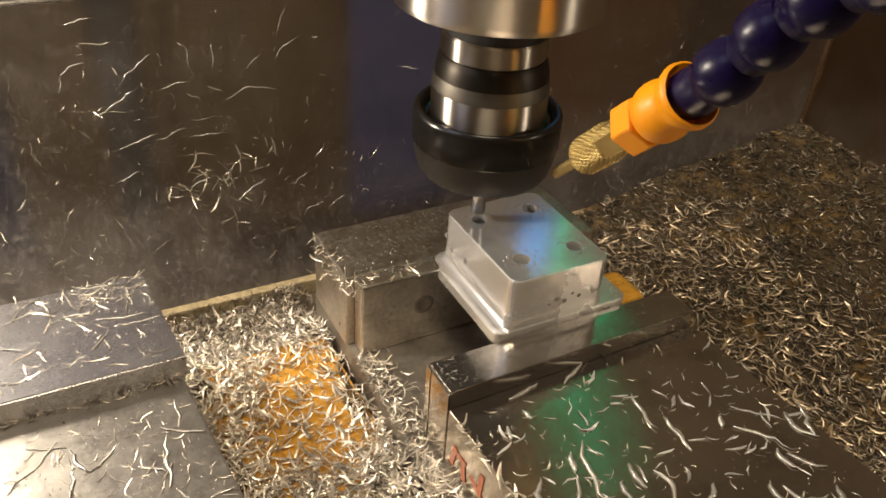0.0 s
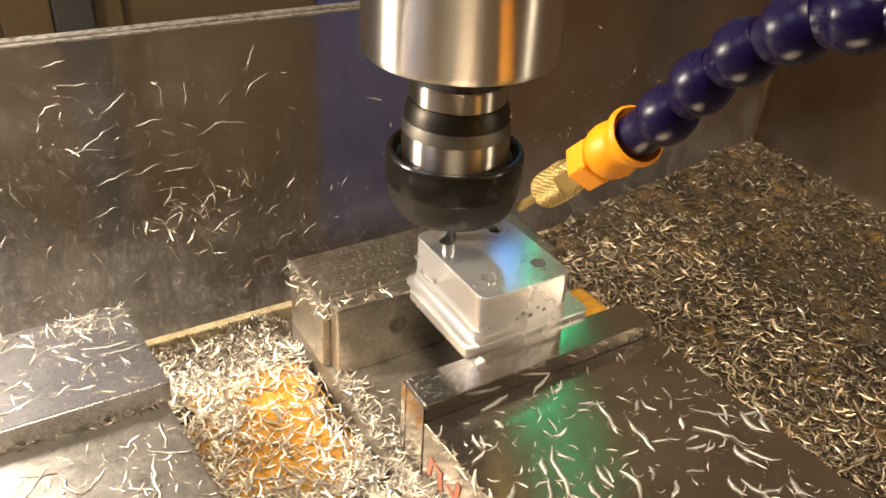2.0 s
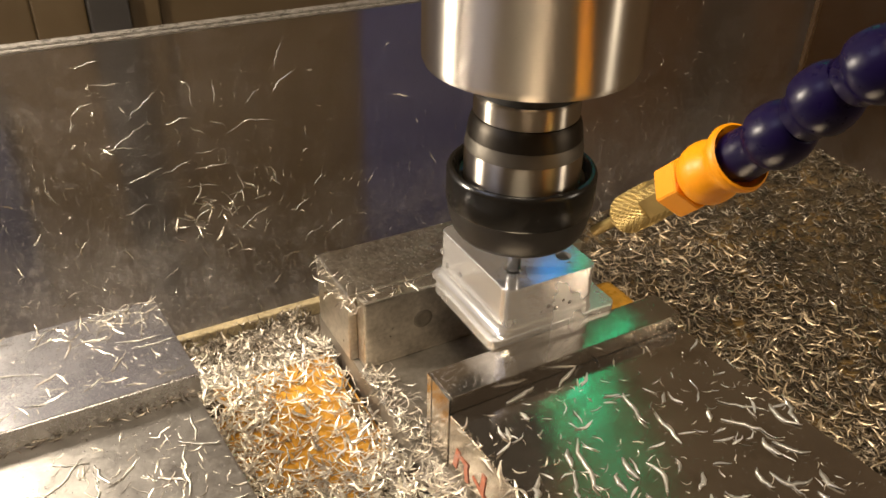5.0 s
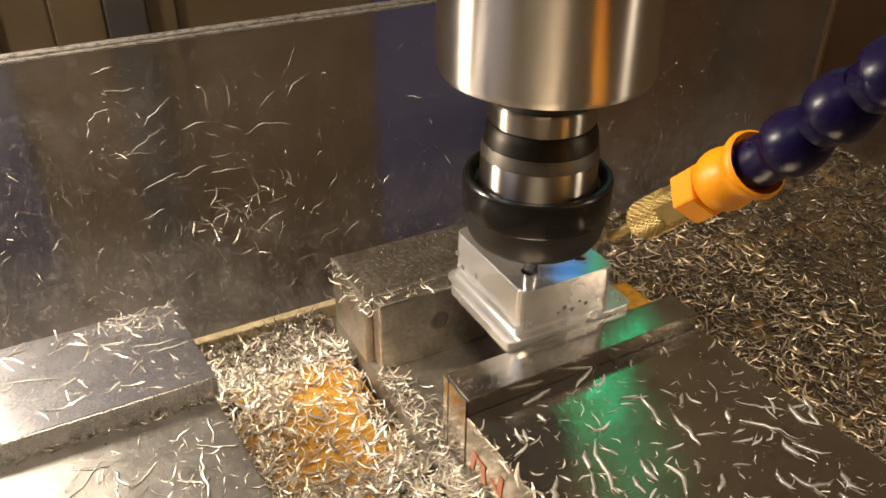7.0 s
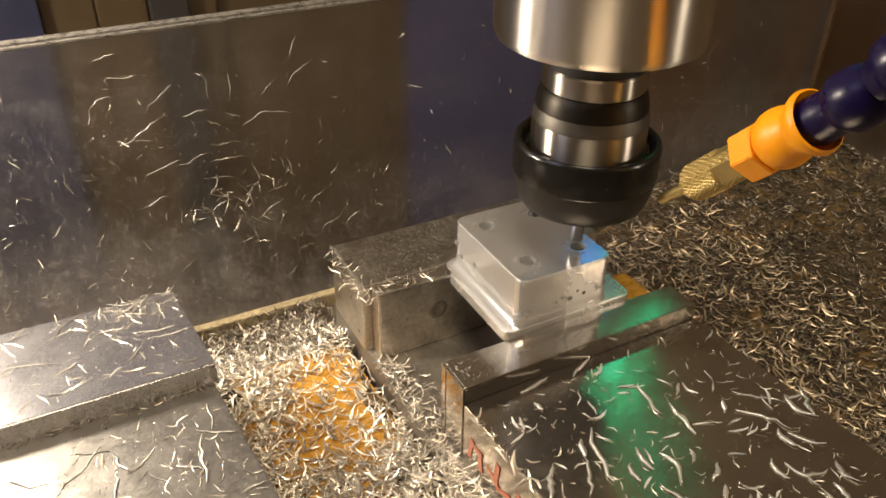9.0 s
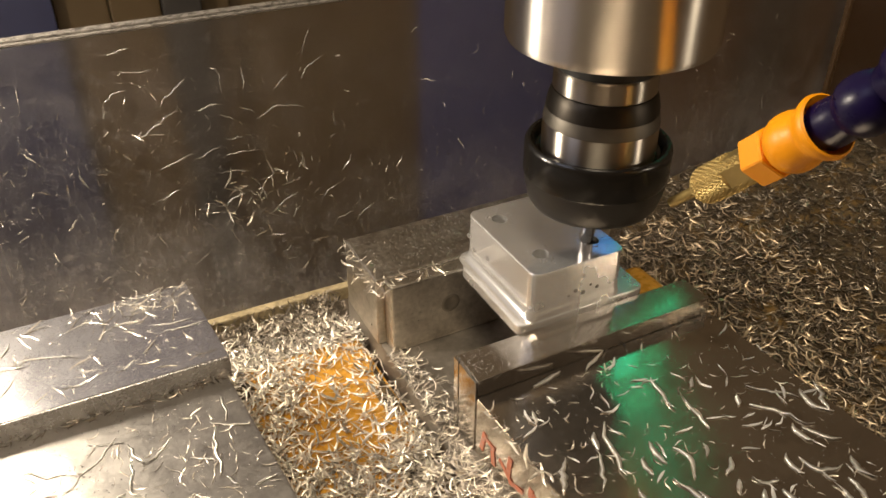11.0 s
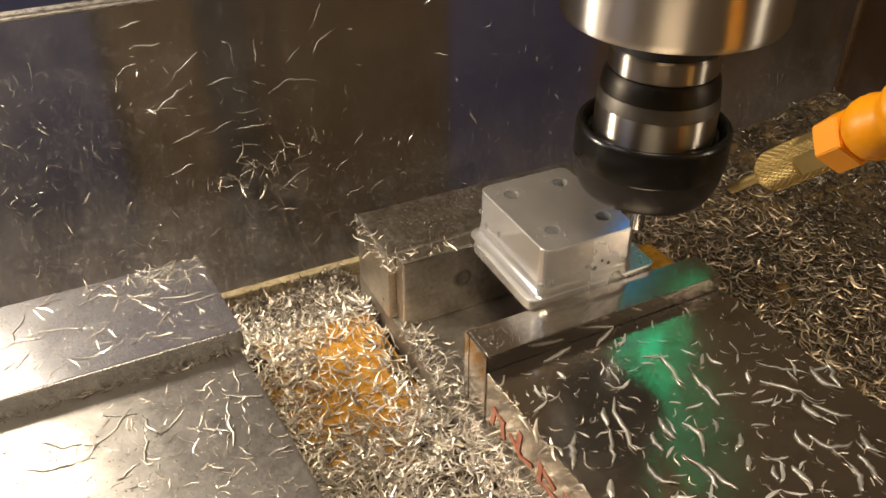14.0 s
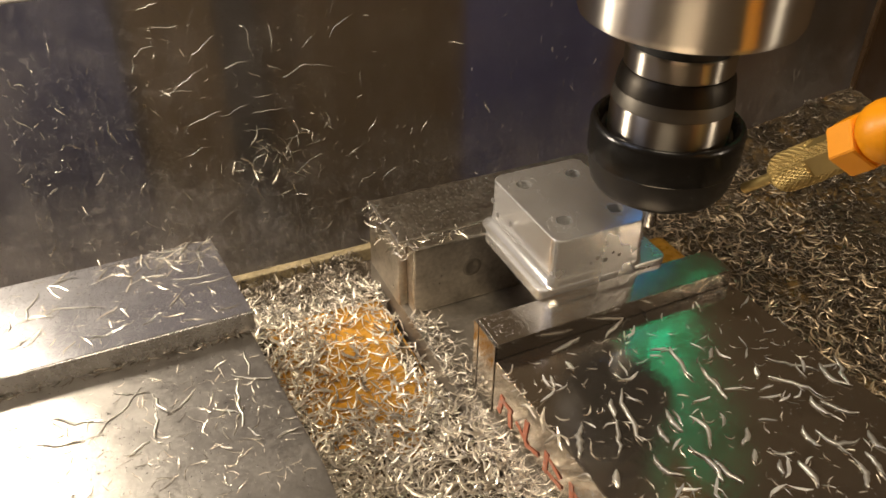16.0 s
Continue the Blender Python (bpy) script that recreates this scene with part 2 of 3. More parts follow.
def box(x0, x1, y0, y1, z0, z1, bevel=0.4, bm=None):
    bm = bm or bmesh.new()
    made = bmesh.ops.create_cube(bm, size=1.0)["verts"]
    for v in made:
        v.co = ((x0 + (v.co.x + 0.5) * (x1 - x0)) * MM, (y0 + (v.co.y + 0.5) * (y1 - y0)) * MM, (z0 + (v.co.z + 0.5) * (z1 - z0)) * MM)
    if bevel:
        edges = list({e for v in made for e in v.link_edges})
        bmesh.ops.bevel(bm, geom=edges, offset=bevel * MM, segments=2, affect="EDGES", profile=0.6)
    return bm


def lathe(profile, sides=64, bm=None):
    """A turned body round z from (radius, height) pairs."""
    bm = bm or bmesh.new()
    rings = []
    for r, z in profile:
        if r <= 0:
            rings.append([bm.verts.new((0, 0, z * MM))])
        else:
            rings.append([bm.verts.new((r * MM * math.cos(a), r * MM * math.sin(a), z * MM)) for a in (2 * math.pi * k / sides for k in range(sides))])
    for a, b in zip(rings, rings[1:]):
        for k in range(sides):
            n = (k + 1) % sides
            if len(a) == 1 and len(b) == 1:
                continue
            if len(a) == 1:
                bm.faces.new((a[0], b[n], b[k]))
            elif len(b) == 1:
                bm.faces.new((a[k], a[n], b[0]))
            else:
                bm.faces.new((a[k], a[n], b[n], b[k]))
    bmesh.ops.recalc_face_normals(bm, faces=bm.faces)
    return bm


def prism(outline, z0, z1, bevel=0.3):
    """An upright block over a plan outline."""
    bm = bmesh.new()
    low = bm.faces.new([bm.verts.new((x * MM, y * MM, z0 * MM)) for x, y in outline])
    top = bmesh.ops.extrude_face_region(bm, geom=[low])["geom"]
    for v in top:
        if isinstance(v, bmesh.types.BMVert):
            v.co.z = z1 * MM
    bmesh.ops.recalc_face_normals(bm, faces=bm.faces)
    if bevel:
        rim = [e for e in bm.edges if abs(e.verts[0].co.z - z1 * MM) < 1e-7 and abs(e.verts[1].co.z - z1 * MM) < 1e-7]
        bmesh.ops.bevel(bm, geom=rim, offset=bevel * MM, segments=2, affect="EDGES")
    return bm


def rounded(x0, x1, y0, y1, r, steps=6):
    out = []
    for cx, cy, start in ((x1 - r, y1 - r, 0), (x0 + r, y1 - r, 90), (x0 + r, y0 + r, 180), (x1 - r, y0 + r, 270)):
        for k in range(steps + 1):
            a = radians(start + 90 * k / steps)
            out.append((cx + r * math.cos(a), cy + r * math.sin(a)))
    return out


def drilled(ob, holes, z0, z1):
    """Cut round holes (x, y, radius) through or into a block."""
    for x, y, r in holes:
        bm = lathe([(0, z0), (r, z0), (r, z1), (0, z1)], 28)
        bmesh.ops.translate(bm, verts=bm.verts, vec=(x * MM, y * MM, 0))
        mesh = bpy.data.meshes.new("cutter")
        bm.to_mesh(mesh)
        bm.free()
        cutter = new("cutter", mesh)
        cutter.parent = ob.parent
        cut = ob.modifiers.new("cut", "BOOLEAN")
        cut.object, cut.operation, cut.solver = cutter, "DIFFERENCE", "EXACT"
        bpy.context.view_layer.update()
        done = bpy.data.meshes.new_from_object(ob.evaluated_get(bpy.context.evaluated_depsgraph_get()))
        ob.modifiers.clear()
        ob.data = done
        bpy.data.objects.remove(cutter)


def sliver(rng, length, width, curl, rings=6, kink=0.012):
    """Points and faces of one curled shaving lying along x, in millimetres."""
    pts, faces = [], []
    bend, lift, twist = rng.uniform(-1, 1) * curl, rng.uniform(0.2, 1.0) * curl * 0.5, rng.uniform(-1.2, 1.2)
    wave = rng.uniform(0, 6.28)
    for k in range(rings):
        u = k / (rings - 1)
        s = (u - 0.5) * length
        y = bend * length * (4 * (u - 0.5) ** 2 - 0.5) * 0.4 + 0.03 * length * math.sin(wave + 7 * u) + rng.gauss(0, kink) * length
        z = lift * length * (4 * (u - 0.5) ** 2) * 0.4 + 0.25
        w = width * (0.10 + 0.90 * math.sin(math.pi * (0.04 + 0.90 * u)) ** 0.8)
        a = twist * (u - 0.5) * 2
        ca, sa = math.cos(a) * w / 2, math.sin(a) * w / 2
        pts += [(s, y - ca, z - sa), (s, y + ca, z + sa), (s, y, z + 0.14 * w)]
    for k in range(rings - 1):
        b = 3 * k
        for i, j in ((0, 1), (1, 2), (2, 0)):
            faces.append((b + i, b + j, b + 3 + j, b + 3 + i))
    faces += [(0, 2, 1), (3 * rings - 3, 3 * rings - 2, 3 * rings - 1)]
    return pts, faces


def sliver_mesh(rng, length, width, curl):
    pts, faces = sliver(rng, length, width, curl, 9, 0.019)
    mesh = bpy.data.meshes.new("metal_shaving")
    mesh.from_pydata([(x * MM, y * MM, z * MM) for x, y, z in pts], [], faces)
    mesh.materials.append(CHIP_ONE)
    mesh.shade_smooth()
    return mesh


def strewn(name, count, spot, sizes, label, category, tilt=0.5, mat=None, curl=0.9, seed=1, wide=(0.07, 0.17)):
    """Very many small shavings as one heap; spot(rng) gives a place or None."""
    rng = random.Random(seed)
    verts, faces = [], []
    kinds = [sliver(rng, 1.0, rng.uniform(*wide), 0.75 * curl * rng.uniform(0.2, 1.3), 5) for _ in range(40)]
    for _ in range(count):
        place = spot(rng)
        if place is None:
            continue
        pts, fs = rng.choice(kinds)
        size = rng.uniform(*sizes)
        m = Matrix.Translation(place) @ Euler((rng.uniform(-tilt, tilt), rng.uniform(-tilt, tilt), rng.uniform(0, 6.283))).to_matrix().to_4x4()
        base = len(verts)
        verts += [tuple((m @ Vector((x * size, y * size, (z - 0.2) * size))) * MM) for x, y, z in pts]
        faces += [tuple(base + i for i in f) for f in fs]
    mesh = bpy.data.meshes.new(name)
    mesh.from_pydata(verts, [], faces)
    mesh.materials.append(mat or CHIP)
    return tagged(new(name, mesh), label, category, kind="stuff")


def sheet_of(name, x0, x1, y0, y1, height, step, mat, label, category, kind="stuff"):
    """An uneven bed: height(x, y) over a plan rectangle, with skirts to below."""
    nx, ny = int((x1 - x0) / step) + 1, int((y1 - y0) / step) + 1
    verts = [((x0 + i * step) * MM, (y0 + j * step) * MM, height(x0 + i * step, y0 + j * step) * MM) for j in range(ny) for i in range(nx)]
    faces = [(j * nx + i, j * nx + i + 1, (j + 1) * nx + i + 1, (j + 1) * nx + i) for j in range(ny - 1) for i in range(nx - 1)]
    mesh = bpy.data.meshes.new(name)
    mesh.from_pydata(verts, [], faces)
    mesh.materials.append(mat)
    mesh.shade_smooth()
    return tagged(new(name, mesh), label, category, kind=kind)


def rough_noise(x, y, size):
    return noise.noise(Vector((x / size, y / size, 3.7)))


# ---- room and table ----
def room():
    for name, x0, x1, y0, y1, z0, z1 in (("wall_north", -1600, 1600, 1200, 1260, -800, 2000), ("wall_south", -1600, 1600, -1660, -1600, -800, 2000),
                                         ("wall_east", 1600, 1660, -1660, 1260, -800, 2000), ("wall_west", -1660, -1600, -1660, 1260, -800, 2000)):
        tagged(part(name, box(x0, x1, y0, y1, z0, z1, 0), PLASTER), "dim plastered workshop wall in warm light", "wall", kind="structure")
    tagged(part("ceiling", box(-1660, 1660, -1660, 1260, 2000, 2060, 0), PLASTER), "plain workshop ceiling in warm light", "ceiling", kind="structure")
    tagged(part("floor", box(-1660, 1660, -1660, 1260, -860, -800, 0), TABLE), "dark workshop floor under the machine", "floor", kind="structure")
    tagged(part("machine_table", box(-420, 420, -420, 111.5, -60, 9, 1.0), TABLE), "dark oily cast iron machine table under the chips", "machine table", kind="structure")


GUARD_Y = 101.6


def guards():
    back = thing("splash_guard", 45, GUARD_Y, 9, "clear plastic splash guard spotted with coolant and chips", "splash guard")
    pane = part("pane", box(-305, 303, 0, 9.5, 0, 152.2, 0), SHEET, back)
    pane.visible_shadow = False
    for k, (y0, y1, z1) in enumerate(((0.1, 2.4, 153.4), (3.4, 5.6, 154.0), (6.6, 9.4, 153.6))):
        part("sawn_edge", box(-305, 303, y0, y1, 152.25, z1, 0.35), EDGE, pane, "rough sawn bright top edge")
    side = thing("side_guard", 350, -100, 9, "clear plastic side guard over the chip pile", "splash guard")
    wing = part("pane", box(0, 4, -250, 201, 0, 152.6, 0), SIDE_SHEET, side)
    wing.visible_shadow = False
    part("corner_strip", box(-3, -0.2, 198.4, 201.4, 0, 152, 0.4), SLATE, wing, "dark corner joint strip")
    tagged(part("trim", box(-150, 346, 96.6, 101.4, 9.0, 17.0, 0.8), CREAM), "cream sealing strip along the foot of the guard", "strip", kind="structure")


# ---- vise ----
SLIDE_Z = 76.6


def vise():
    v = thing("machine_vise", 54, -20, 9.2, "ground steel machine vise clamping an aluminium block", "vise")

    def at(x0, x1, y0, y1, z0, z1, bevel=0.4):
        return box(x0 - 54, x1 - 54, y0 + 20, y1 + 20, z0 - 9.2, z1 - 9.2, bevel)

    part("bed", at(-2.6, 104, -230, 44, 9.2, 52, 0.8), BODY, v, "oily steel bed between the jaws")
    rear = part("rear_jaw", at(-3.6, 101, 7.5, 40.2, 52, 83.5, 0.9), WET_JAW, v, "wet ground steel rear jaw")
    plate = part("rear_jaw_plate", at(-0.2, 101.5, 0, 7.3, 52.1, 83.3, 0.9), WET_JAW, v, "steel jaw plate with a screw hole")
    for x in (25.0, 82):
        bore = lathe([(0, 0), (4.2, 0), (4.2, 4.0), (3.8, 4.2), (2.4, 4.2), (2.0, 4.05), (0, 4.05)], 28)
        bmesh.ops.rotate(bore, verts=bore.verts, matrix=Matrix.Rotation(radians(90), 3, "X"))
        bmesh.ops.translate(bore, verts=bore.verts, vec=((x - 54) * MM, 24.0 * MM, (68.5 - 9.2) * MM))
        part("screw", bore, BODY, plate, "dark countersunk jaw screw", True)
    plan = [(x - 54, y + 20) for x, y in ((4.0, -44.2), (4.3, -59.3), (103.0, -58.2), (102.8, -44.2))]
    jaw = part("front_jaw_plate", prism(plan, 43, 83.5 - 9.2, 0.35), JAW, v, "ground steel front jaw plate")
    for y0, y1 in ((-59.2, -47.9), (-47.2, -44.3)):
        part("end_strip", at(3.4, 3.98, y0, y1, 52.4, 83.2, 0.15), JAW, jaw, "worn steel strip on the jaw end")
    body = prism([(x - 54, y + 20) for x, y in ((3.9, -59.4), (12.4, -240), (113.2, -240), (104.2, -58.3))], 43, SLIDE_Z - 9.2, 0.3)
    slide = part("sliding_body", body, STEEL, v, "polished wet steel top of the sliding jaw")
    # worn red lettering on the flank, as plain strokes
    for y, z, w, tall, lean in ((-64.5, 61, 1.6, 9, 12), (-68, 63.5, 5, 1.6, 0), (-70.5, 60, 1.6, 8, -10), (-78, 60, 6, 1.6, 25), (-80, 63.5, 1.6, 9, 5), (-84, 58.5, 6, 1.6, -20),
                                (-92, 61, 1.6, 9, 0), (-96, 63, 6, 1.6, 15), (-97, 58, 6, 1.6, -8), (-106, 61, 1.6, 9, -12), (-110, 62, 5, 1.6, 10), (-118, 61, 1.6, 9, 4)):
        stroke = box(-0.15, 0, -0.72 * w, 0.72 * w, -tall / 2, tall / 2, 0)
        bmesh.ops.rotate(stroke, verts=stroke.verts, matrix=Matrix.Rotation(radians(lean), 3, "X"))
        bmesh.ops.translate(stroke, verts=stroke.verts, vec=((3.8 + 0.0472 * (-60.0 - y) - 54) * MM, (y + 20) * MM, (z - 8.8) * MM))
        part("marking", stroke, RED, slide, "worn red painted stroke")
    return v


# ---- workpiece ----
HOLES = ((42.8, -5.2), (64.0, -5.6), (43.8, -32.2), (65.0, -32.6))


def workpiece():
    w = thing("aluminium_block", 52, -22, 80, "freshly milled aluminium block with four bored holes in the vise", "workpiece")

    def shift(pts):
        return [(x - 52, y + 22) for x, y in pts]

    flange = prism(shift(rounded(28.9, 83.6, -44.1, -0.3, 3.4)), 2.0, 6.0, 0.3)
    part("flange", flange, MILLED, w, "bright thin flange gripped by the jaws", True)
    outer = (34.2, 72.8, -43.4, 4.8)
    block = prism(shift(rounded(*outer, 4.0, 9)), 6.0, 25.3, 0.35)
    body = part("block", block, MILLED, w, "bright milled sides with rounded corners")
    drilled(body, [(x - 52, y + 22, 2.9) for x, y in HOLES], 15.0, 30.0)
    body.data.shade_smooth()
    body.data.set_sharp_from_angle(angle=radians(30))
    even = body.modifiers.new("even", "WEIGHTED_NORMAL")
    even.keep_sharp = True
    face = prism(shift(rounded(34.6, 72.4, -43.0, 4.4, 3.6, 9)), 25.31, 25.36, 0)
    top = part("faced_top", face, MILLED_TOP, w, "mirror-like faced top wet with coolant")
    drilled(top, [(x - 52, y + 22, 3.1) for x, y in HOLES], 20.0, 30.0)
    # hollow fillet and a low milled step along the foot of the block
    fillet = bmesh.new()
    rings = []
    for k in range(10):
        bend = math.pi / 2 * k / 9
        out, z = 4.4 * (1 - math.sin(bend)) + 0.02, 6.03 + 4.4 * (1 - math.cos(bend))
        x0, x1, y0, y1 = outer
        plan = shift(rounded(x0 - out, x1 + out * 0.4, max(y0 - out, -43.9), y1 + out * 0.3, 4.0 + 0.4 * out, 9))
        rings.append([fillet.verts.new((x * MM, y * MM, z * MM)) for x, y in plan])
    for lower, upper in zip(rings, rings[1:]):
        for k in range(len(lower)):
            n = (k + 1) % len(lower)
            fillet.faces.new((lower[k], lower[n], upper[n], upper[k]))
    part("fillet", fillet, MILLED, w, "hollow milled fillet along the foot", True)
    for y, z in ((-12, 14), (2.5, 16), (-2, 12)):
        dot = lathe([(0, 0.25), (0.9, 0.2), (1.1, 0), (0, -0.2)], 14)
        bmesh.ops.rotate(dot, verts=dot.verts, matrix=Matrix.Rotation(radians(-90), 3, "Y"))
        bmesh.ops.translate(dot, verts=dot.verts, vec=(-17.85 * MM, (y + 22) * MM, z * MM))
        part("coolant_drop", dot, DROP, body, "", True)
    for x, z, r in ((49.5, 12.5, 0.6), (52.2, 14.0, 0.9), (55.6, 12.2, 1.0), (58.6, 14.6, 0.6), (61.5, 12.8, 0.8)):
        dot = lathe([(0, 0.16), (0.7 * r, 0.12), (r, 0), (0, -0.2)], 14)
        bmesh.ops.rotate(dot, verts=dot.verts, matrix=Matrix.Rotation(radians(90), 3, "X"))
        bmesh.ops.translate(dot, verts=dot.verts, vec=((x - 52) * MM, -21.42 * MM, z * MM))
        part("coolant_drop", dot, DROP, body, "", True)
    return w


# ---- plates beside the vise ----
def side_plates():
    a = thing("aluminium_bar", -68, -3, 83.3, "ground aluminium bar strewn with chips lying on a plate", "metal bar")
    part("bar", prism([(2.6, -16.2), (-1.3, 30.4), (-240, 30.4), (-240, -16.2)], 0, 7.8, 0.4), BARE, a)
    b = thing("steel_plate", -63, -110, 9.2, "thick grey metal plate strewn with chips", "metal plate")
    part("plate", prism([(0, -60), (1.0, 28), (-4.2, 94), (-7, 128), (-230, 128), (-230, -60)], 0, 74.0, 0.6), PLATE, b)


# ---- machine head: moves over the vise ----
def spindle():
    s = thing("spindle_head", 44, -32, 142, "turned steel milling spindle with collet chuck and cutter", "spindle")
    part("nose", lathe([(0, 38.4), (24, 36.9), (30.6, 35.8), (32.2, 36.7), (33.1, 38.8), (33.2, 215), (0, 215)], 96), TURNED, s, "brushed steel spindle nose", True)
    part("neck", lathe([(0, 27.3), (15.8, 27.3), (15.8, 39), (0, 39)], 64), GAP, s, "recessed neck with the groove's shade in its black", True)
    part("collar", lathe([(0, 20.4), (16.3, 20.5), (16.8, 21.0), (16.8, 27.0), (16.3, 27.5), (0, 27.6)], 72), TURNED_FINE, s, "polished steel collar", True)
    part("holder", lathe([(0, 13.9), (18.4, 14.0), (18.3, 15.4), (17.9, 17.6), (17.4, 19.2), (16.6, 20.2), (15.6, 20.4), (0, 20.45)], 72), HOLDER_DARK, s, "steel collet holder with a dark reflection in its colour", True)
    part("chamfer", lathe([(0, 9.4), (19.05, 9.5), (19.1, 10.0), (18.45, 13.9), (0, 14.0)], 72), SHADED_RING, s, "sloping steel shoulder with shade put into its grey", True)
    part("ring", lathe([(0, -3.0), (19.1, -3.0), (19.1, 8.9), (18.6, 9.6), (0, 9.6)], 72), TURNED_FINE, s, "bright ground ring", True)
    nut = lathe([(0, -9.6), (24.3, -9.6), (24.55, -9.0), (24.55, 0.6), (24.3, 1.6), (23.6, 2.3), (22.6, 2.3), (21.8, 1.4), (20.6, -0.8), (19.1, -1.4), (0, -1.4)], 96)
    part("collet_nut", nut, BLACKED, s, "glossy black collet nut with a rounded rim", True)
    nose = lathe([(0, -22.0), (16.5, -22.0), (19.4, -21.6), (21.2, -20.5), (22.4, -18.6), (23.4, -15.0), (24.2, -10.2), (24.25, -9.55), (0, -9.55)], 96)
    part("nut_taper", nose, WORN_BLACK, s, "dusty worn black taper of the nut", True)
    cutter = lathe([(0, -38.5), (2.3, -38.5), (2.5, -38.2), (2.5, -22), (0, -22)], 24)
    part("cutter", cutter, CARBIDE, s, "small carbide end mill", True)
    return s


def along(profile, a, b, sides=40):
    """A turned body whose z axis runs from a to b."""
    bm = lathe(profile, sides)
    way = Vector(b) - Vector(a)
    m = Matrix.Translation(Vector(a) * MM) @ way.to_track_quat("Z", "Y").to_matrix().to_4x4()
    bmesh.ops.transform(bm, matrix=m, verts=bm.verts)
    return bm


def nozzle():
    """Coolant hose; its origin is where the spindle's is."""
    n = thing("coolant_hose", 44, -32, 142, "segmented blue coolant hose with orange end and brass nozzle", "coolant hose")
    tip, lip = Vector((8.9, -27.5, -11.4)), Vector((8.9, -76.0, 36.2))
    unit = (lip - tip).normalized()

    def on(d):
        return tip + unit * d

    part("tube", along([(0.9, 0), (1.7, 0), (1.7, 17), (0.9, 17), (0.9, 0)], on(2.5), lip, 24), BRASS, n, "thin brass outlet tube", True)
    knurl = bmesh.new()
    sides, rows = 112, 80
    grid = []
    for j in range(rows + 1):
        u = j / rows
        full = 6.0 if u > 0.16 else 3.4 + 2.6 * math.sin(u / 0.16 * math.pi / 2)
        ring = []
        for k in range(sides):
            a = 2 * math.pi * k / sides
            r = full - (0.42 * (1 - min(abs(math.sin(14 * a + 10 * math.pi * u)), abs(math.sin(14 * a - 10 * math.pi * u)))) if u > 0.05 else 0.0)
            if u > 0.62:
                r = min(r, 5.0 / math.cos((a + 0.4) % (math.pi / 2) - math.pi / 4))
            ring.append(knurl.verts.new((r * MM * math.cos(a), r * MM * math.sin(a), u * 26.8 * MM)))
        grid.append(ring)
    for a, b in zip(grid, grid[1:]):
        for k in range(sides):
            knurl.faces.new((a[k], a[(k + 1) % sides], b[(k + 1) % sides], b[k]))
    knurl.faces.new(grid[0][::-1])
    knurl.faces.new(grid[-1])
    frame_of = Matrix.Translation(on(16.8) * MM) @ unit.to_track_quat("Z", "Y").to_matrix().to_4x4()
    bmesh.ops.transform(knurl, matrix=frame_of, verts=knurl.verts)
    part("knurled_body", knurl, BRASS, n, "knurled brass nozzle body with flats")
    hexagon = lathe([(0, 0), (7.6, 0), (8.0, 0.4), (8.0, 8.0), (7.4, 8.6), (0, 8.6)], 6)
    bmesh.ops.rotate(hexagon, verts=hexagon.verts, matrix=Matrix.Rotation(radians(12), 3, "Z"))
    bmesh.ops.bevel(hexagon, geom=[e for e in hexagon.edges], offset=0.25 * MM, segments=2, affect="EDGES")
    bmesh.ops.transform(hexagon, matrix=Matrix.Translation(on(43.3) * MM) @ unit.to_track_quat("Z", "Y").to_matrix().to_4x4(), verts=hexagon.verts)
    part("hexagon", hexagon, ORANGE, n, "bright orange plastic hexagon end")
    socket = along([(0, 0), (6.0, 0), (7.4, 1.6), (8.1, 3.4), (8.3, 5.2), (8.1, 7.2), (7.4, 9.6), (7.0, 11.2), (7.2, 12.4), (8.4, 14.2), (8.8, 15.5), (8.5, 16.6), (7.9, 17.0), (7.4, 15.8), (6.6, 11.0), (0, 10.0)], on(51.6), on(80))
    part("socket", socket, ORANGE, n, "rounded orange plastic socket with a lip", True)
    joints = [on(68.6), Vector((9, -86.8, 47.6)), Vector((9.4, -95.0, 59.4)), Vector((10, -104.6, 69.4)), Vector((11, -115.6, 77.4)), Vector((12.6, -128.4, 83.0)), Vector((14.6, -142.6, 87.0)), Vector((17.6, -157.6, 89.6))]
    for a, b in zip(joints, joints[1:]):
        long = (b - a).length
        ball = 6.4 if a == joints[0] else 5.4
        neck = 0.42 if a == joints[0] else 0.34
        band = [(5.9, neck), (6.0, 0.46), (6.8, 0.53), (7.5, 0.61), (7.75, 0.70), (7.7, 0.84), (7.4, 0.98), (6.8, 1.10), (6.0, 1.20), (5.2, 1.26), (0, 1.26)]
        seg = along([(0, -6.5), (3.0, -6.0), (ball - 1.2, -3.6), (ball - 0.1, -1.2), (ball, 0.08 * long), (ball - 0.2, 0.24 * long)] + [(r, u * long) for r, u in band], a, b)
        part("segment", seg, BLUE, n, "glossy dark blue ball segment", True)
    return n


